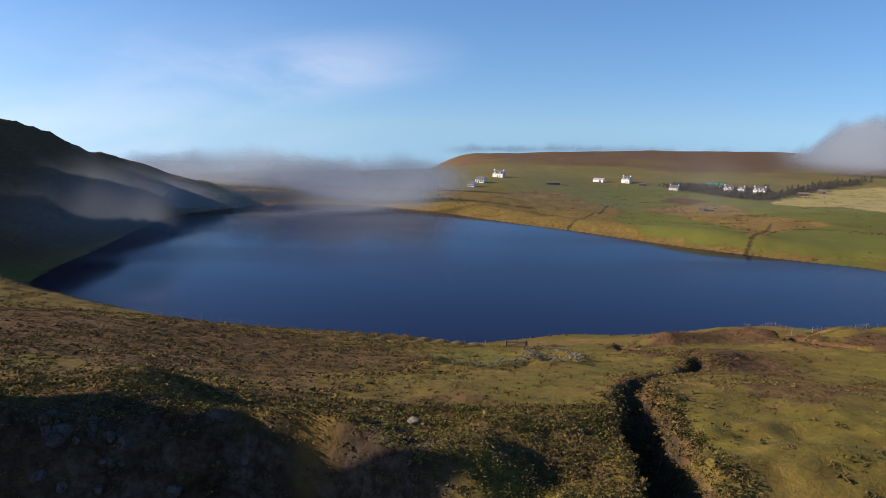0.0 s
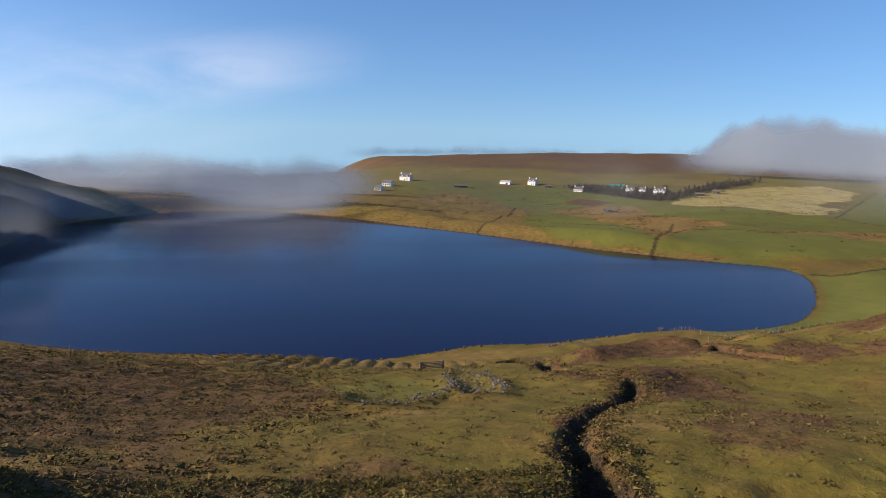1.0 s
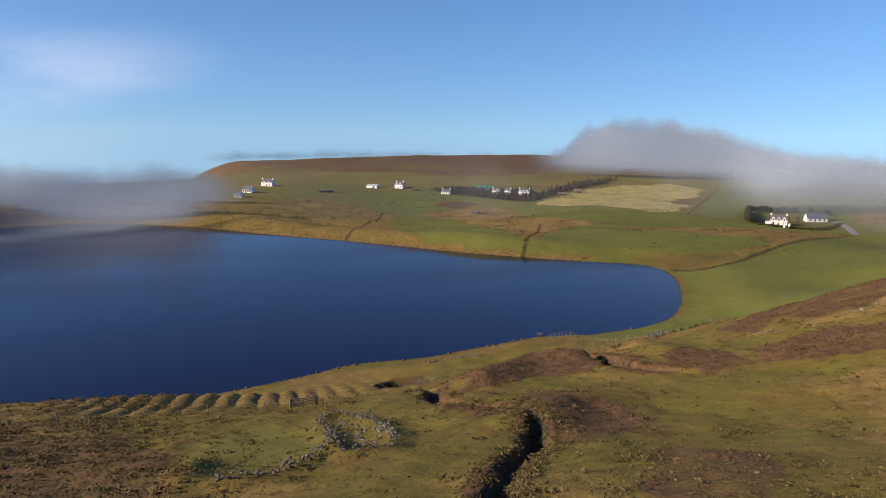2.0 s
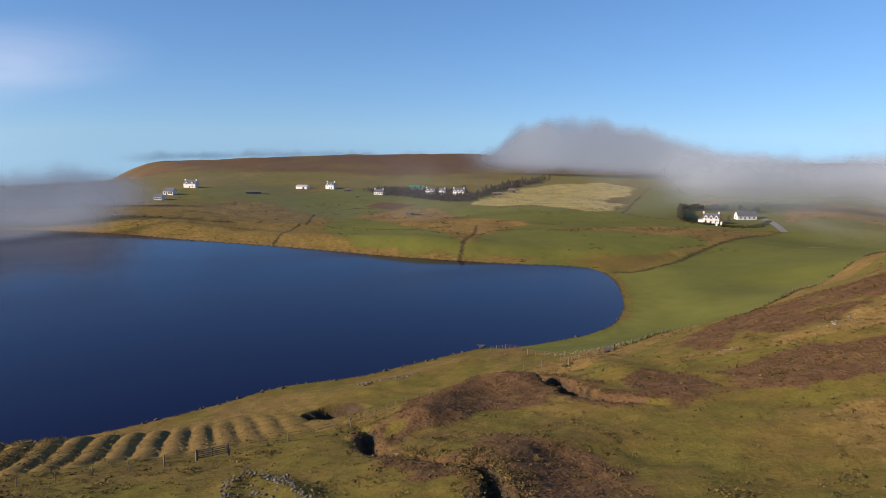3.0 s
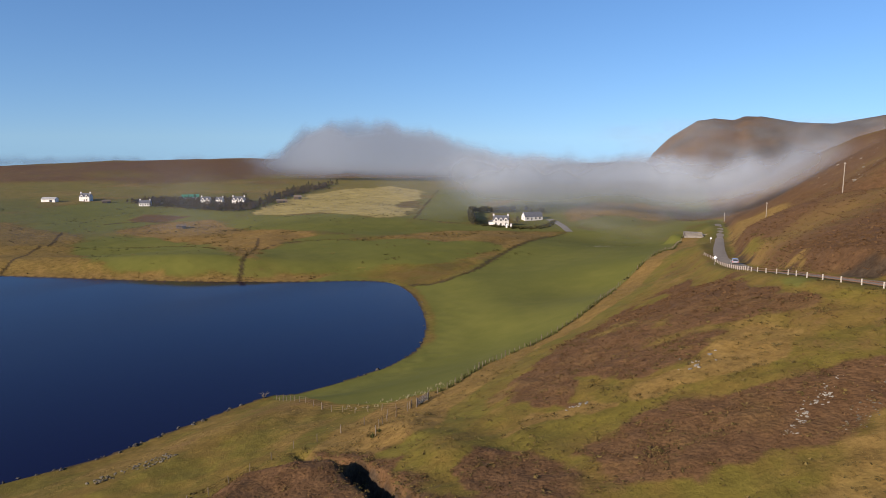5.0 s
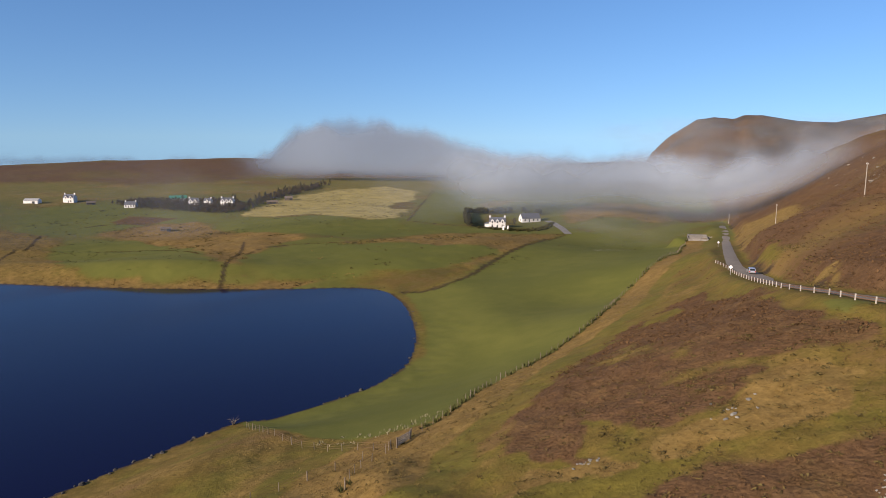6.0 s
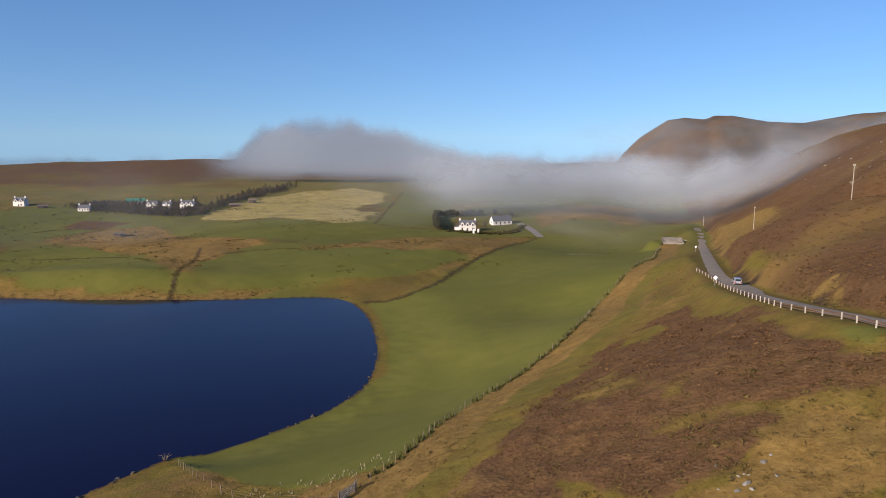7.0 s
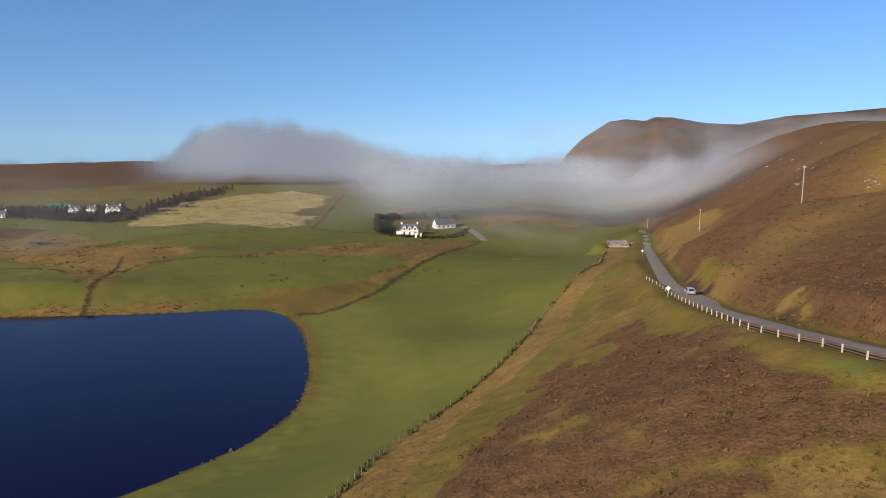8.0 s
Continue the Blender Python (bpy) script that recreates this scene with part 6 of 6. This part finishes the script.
def ruin():
    rng = random.Random(5)
    spots = []
    for line, tall, thick in ((FOLD_WALLS[0], 0.7, 0.8), (FOLD_WALLS[1], 0.75, 0.9)):
        for x, y in along(line, 0.4):
            if rng.random() < 0.16:
                continue
            h = tall * (0.75 + 0.25 * math.sin(x * 1.7 + y * 0.9)) * rng.uniform(0.5, 1.1)
            z = 0.0
            while z < h:
                for side in (-1, 1):
                    spots.append((x + rng.uniform(-1, 1) * thick * 0.4, y + side * thick * 0.35 + rng.uniform(-0.12, 0.12), z, rng.uniform(0.15, 0.36)))
                z += 0.30
    for _ in range(90):
        a, r = rng.uniform(0, 6.28), rng.uniform(1, 7)
        spots.append((14.5 + 0.5 * r * math.cos(a), 84 + 1.4 * r * math.sin(a), -0.05, rng.uniform(0.25, 0.5)))
    heap("ruined_sheepfold", "tumbled drystone sheepfold with lichened grey stones", "ruin", spots, STONES, 6)


ruin()


def loose_stones():
    rng = random.Random(8)
    def strew(line, n, spread, low, high):
        p = rounded(line, 12)
        return [(float(q[0] + rng.gauss(0, spread)), float(q[1] + rng.gauss(0, spread)), 0.0, rng.uniform(low, high)) for q in (p[rng.randrange(len(p))] for _ in range(n))]
    spots = strew([(77, 78.7), (80.5, 79.1), (84, 79.1), (87.1, 78.9)], 130, 0.38, 0.10, 0.30)
    spots += strew([(87.1, 78.9), (89, 77.6), (89.7, 75.4)], 12, 0.6, 0.10, 0.24)
    heap("stone_scatter", "strip of pale stones in the brown heath", "stones", spots, PALE, 9)
    spots = strew([(78.8, 76.9), (80.5, 76.4), (82, 75)], 45, 0.9, 0.08, 0.24) + strew([(80.2, 74.5), (84, 75), (87, 74.7)], 60, 0.9, 0.08, 0.26)
    heap("stone_scatter", "scatter of lichened stones in the brown heath", "stones", spots, STONES, 17)
    heap("stone_heap", "small heap of pale stones in the grass", "stones", [(79.9 + rng.gauss(0, 0.7), 102 + rng.gauss(0, 0.5), 0.0, rng.uniform(0.2, 0.45)) for _ in range(14)], PALE, 10)
    heap("stone_heap", "few grey stones among the heather", "stones", [(89.6 + rng.gauss(0, 1.2), 94.2 + rng.gauss(0, 0.9), 0.0, rng.uniform(0.2, 0.5)) for _ in range(12)], PALE, 11)
    heap("stone_heap", "round heap of lichened stones above the water", "stones", [(46.7 + rng.gauss(0, 0.8), 155.9 + rng.gauss(0, 0.6), max(0, rng.gauss(0.2, 0.2)), rng.uniform(0.25, 0.55)) for _ in range(36)], STONES, 12)
    heap("ruined_wall", "low tumbled wall of lichened stones above the water", "ruin", strew([(50, 156.4), (52, 157.6), (54.5, 157.4), (56, 155.6), (54, 154.4), (51.5, 154.8)], 75, 0.7, 0.2, 0.5), STONES, 13)
    heap("stone_scatter", "patch of small pale stones in the pasture", "stones", [(295.6 + rng.gauss(0, 7), 256.8 + rng.gauss(0, 6), 0.0, rng.uniform(0.2, 0.45)) for _ in range(45)], PALE, 16)
    # along the water's edge
    line = rounded([(94, 183.2), (111, 184.6), (120, 186.8), (133, 193.7), (148, 209.2), (164, 232)], 30)
    spots = []
    for q in line:
        if rng.random() < 0.2:
            spots.append((float(q[0] + rng.gauss(0, 0.5)), float(q[1] + rng.gauss(0, 0.5)), -0.05, rng.uniform(0.25, 0.9)))
    heap("shore_stones", "dark wet stones along the water's edge", "stones", spots, DARK, 14)
    line = rounded([(2, 167), (20, 172), (35, 177.5), (51, 177.5), (66, 181), (80, 184.5)], 12)
    heap("shore_stones", "dark wet stones below the grassy bank", "stones", [(float(q[0] + rng.gauss(0, 0.5)), float(q[1] + rng.gauss(0, 0.5)), -0.05, rng.uniform(0.25, 0.8)) for q in line], DARK, 15)


loose_stones()


def crag():
    """Broken rock ledges on the face below the near slope."""
    rng = random.Random(21)
    spots = []
    for _ in range(120):
        spots.append((rng.uniform(-22, -5), rng.uniform(34.6, 36.6), rng.uniform(-0.5, -0.2), rng.uniform(0.4, 0.95)))
    heap("crag", "dark broken rock face under a heathery rim", "rock", spots, SLABS, 22)
    heap("boulder", "grey upright boulder on the rim of the crag", "rock", [(-1.6, 40.4, 0.15, 0.55)], TAN, 23)


crag()


# ---- farm drive, gate pillars and the dead branch by the water ----
def drive():
    line = rounded([(360, 345), (357, 338), (352, 330), (347, 323), (341, 316), (335, 309)], 8)
    verts, faces = [], []
    for i, q in enumerate(line):
        d = line[min(i + 1, len(line) - 1)] - line[max(i - 1, 0)]
        side = np.array([d[1], -d[0]]) / np.hypot(d[0], d[1])
        for a in (-1, -0.4, 0.4, 1):
            x, y = q[0] + side[0] * a * 2.1, q[1] + side[1] * a * 2.1
            verts.append((x, y, top(x, y) + 0.14))
        if i:
            o = (i - 1) * 4
            faces += [(o + k, o + k + 1, o + k + 5, o + k + 4) for k in range(3)]
    tagged(mesh_object("drive", verts, faces, GRAVEL, smooth_=True), "grey gravel drive running down from the farmhouse", "road", kind="structure")


GRAVEL = surface("pale_gravel", (0.25, 0.235, 0.215), (0.17, 0.16, 0.145), 2.0, 0.95)
drive()
for x, y in ((313.5, 336.5), (315.3, 334.8)):
    g = empty("gate_pillar", on(x, y, -44), "white painted gate pillar with a flat cap", "pillar", "gate pillars before the farmhouse")
    bm = bmesh.new()
    box(bm, -0.45, -0.45, -0.5, 0.45, 0.45, 2.4, 0.03)
    part("shaft", bm, HARLING, g)
    bm = bmesh.new()
    box(bm, -0.6, -0.6, 2.41, 0.6, 0.6, 2.6, 0.03)
    part("cap", bm, CONCRETE, g)


def dead_branch():
    rng = random.Random(3)
    b = empty("dead_bush", on(85.5, 185.0, 20, 0, 0.75), "bleached dead bush leaning over the water's edge", "bush")
    bm = bmesh.new()
    for k in range(9):
        a, l = k * 0.75, rng.uniform(1.2, 2.4)
        mid = Vector((math.cos(a) * l * 0.4, math.sin(a) * l * 0.4, l * 0.55))
        tip = Vector((math.cos(a + 0.3) * l * 0.8, math.sin(a + 0.3) * l * 0.8, l * rng.uniform(0.6, 0.95)))
        rod(bm, (0, 0, -0.2), mid, 0.07, 0.045, 5)
        rod(bm, mid, tip, 0.045, 0.012, 4)
        rod(bm, mid, mid + (tip - mid) * 0.7 + Vector((0.3, -0.2, 0.25)), 0.03, 0.01, 4)
    part("branches", bm, WOOD, b)


dead_branch()


# ---- outcrops on the hill, bushes by the road and round the gardens ----
def outcrops():
    rng = random.Random(61)
    spots = []
    for cx, cy, n, wide in ((362, 186, 16, 9), (355, 174, 18, 9), (345, 164, 14, 8), (326, 158, 14, 7), (318, 150, 8, 5)):
        for _ in range(n):
            spots.append((cx + rng.gauss(0, wide), cy + rng.gauss(0, wide * 0.6), -0.5, rng.uniform(0.5, 1.5)))
    heap("outcrop", "broken grey rocks on the brown hillside", "rock", spots, TAN, 62)
    heap("outcrop", "grey boulders on the brown slope below a pole", "rock", [(289.8 + rng.gauss(0, 2.4), 149.5 + rng.gauss(0, 1.2), -0.3, rng.uniform(0.5, 1.3)) for _ in range(12)], TAN, 63)
    heap("outcrop", "pale boulders in brown heather high on the slope", "rock", [(273 + rng.gauss(0, 2.0), 126.5 + rng.gauss(0, 1.6), -0.3, rng.uniform(0.5, 1.2)) for _ in range(12)], TAN, 64)


outcrops()


def rough_bank():
    """Dark scrub and broken turf along the road's upper side and in the farmhouse garden."""
    rng = np.random.default_rng(71)
    p = []
    for x, y in along([(134, 103.5), (150, 113.5), (163, 121), (176, 127), (190, 136.5), (204, 146)], 0.5):
        if float(rough(np.array([x]), np.array([y]), 9, 3, 130)[0]) > -0.15:
            p.append((x + rng.normal(1.2, 0.9), y - abs(rng.normal(1.6, 1.1))))
    p = np.array(p)
    n = len(p)
    bushes("scrub", "dark broken heather along the road bank", "heather", p[:, 0], p[:, 1], rng.uniform(0.15, 0.4, n), rng.uniform(0.3, 0.8, n), SCRUB_LEAF, 72, 18, 0.4)
    p = np.array(along(GULLY[1:15], 0.035) + along(SIDE_GULLY[1:6], 0.2) + along([(-0.6, 73), (0.2, 78.5)], 0.15) + along(FOLD_WALLS[0], 0.9) + along(FOLD_WALLS[1], 0.9))
    p = p + rng.normal(0, 1.5, p.shape)
    p = p[rough(p[:, 0], p[:, 1], 3.5, 3, 143) > -0.05]
    side = np.array(along(GULLY[1:10], 0.12))
    p = np.concatenate([p, side + np.array([1.5, 0.0]) + rng.normal(0, 0.6, side.shape)])
    n = len(p)
    bushes("scrub", "dark scrub and heather along the stream banks", "heather", p[:, 0], p[:, 1], rng.uniform(0.2, 0.5, n), rng.uniform(0.25, 0.6, n), SCRUB_LEAF, 74, 20, 0.4)
    q = np.array(along([(307, 347), (312, 340), (318, 335), (326, 331), (334, 330), (343, 333)], 0.8))
    q = np.concatenate([q + rng.normal(0, 1.4, q.shape), q + rng.normal(0, 2.2, q.shape), np.array(along([(343, 333), (352, 336), (358, 340)], 0.6)) + rng.normal(0, 0.9, (len(along([(343, 333), (352, 336), (358, 340)], 0.6)), 2))])
    n = len(q)
    tufts("garden_shrubs", "low dark garden shrubs before the farmhouse", "shrubs", q[:, 0], q[:, 1], rng.uniform(0.7, 1.6, n), rng.uniform(0.7, 1.4, n), 30, RUSH_LEAF, 73, lean=0.8)


rough_bank()
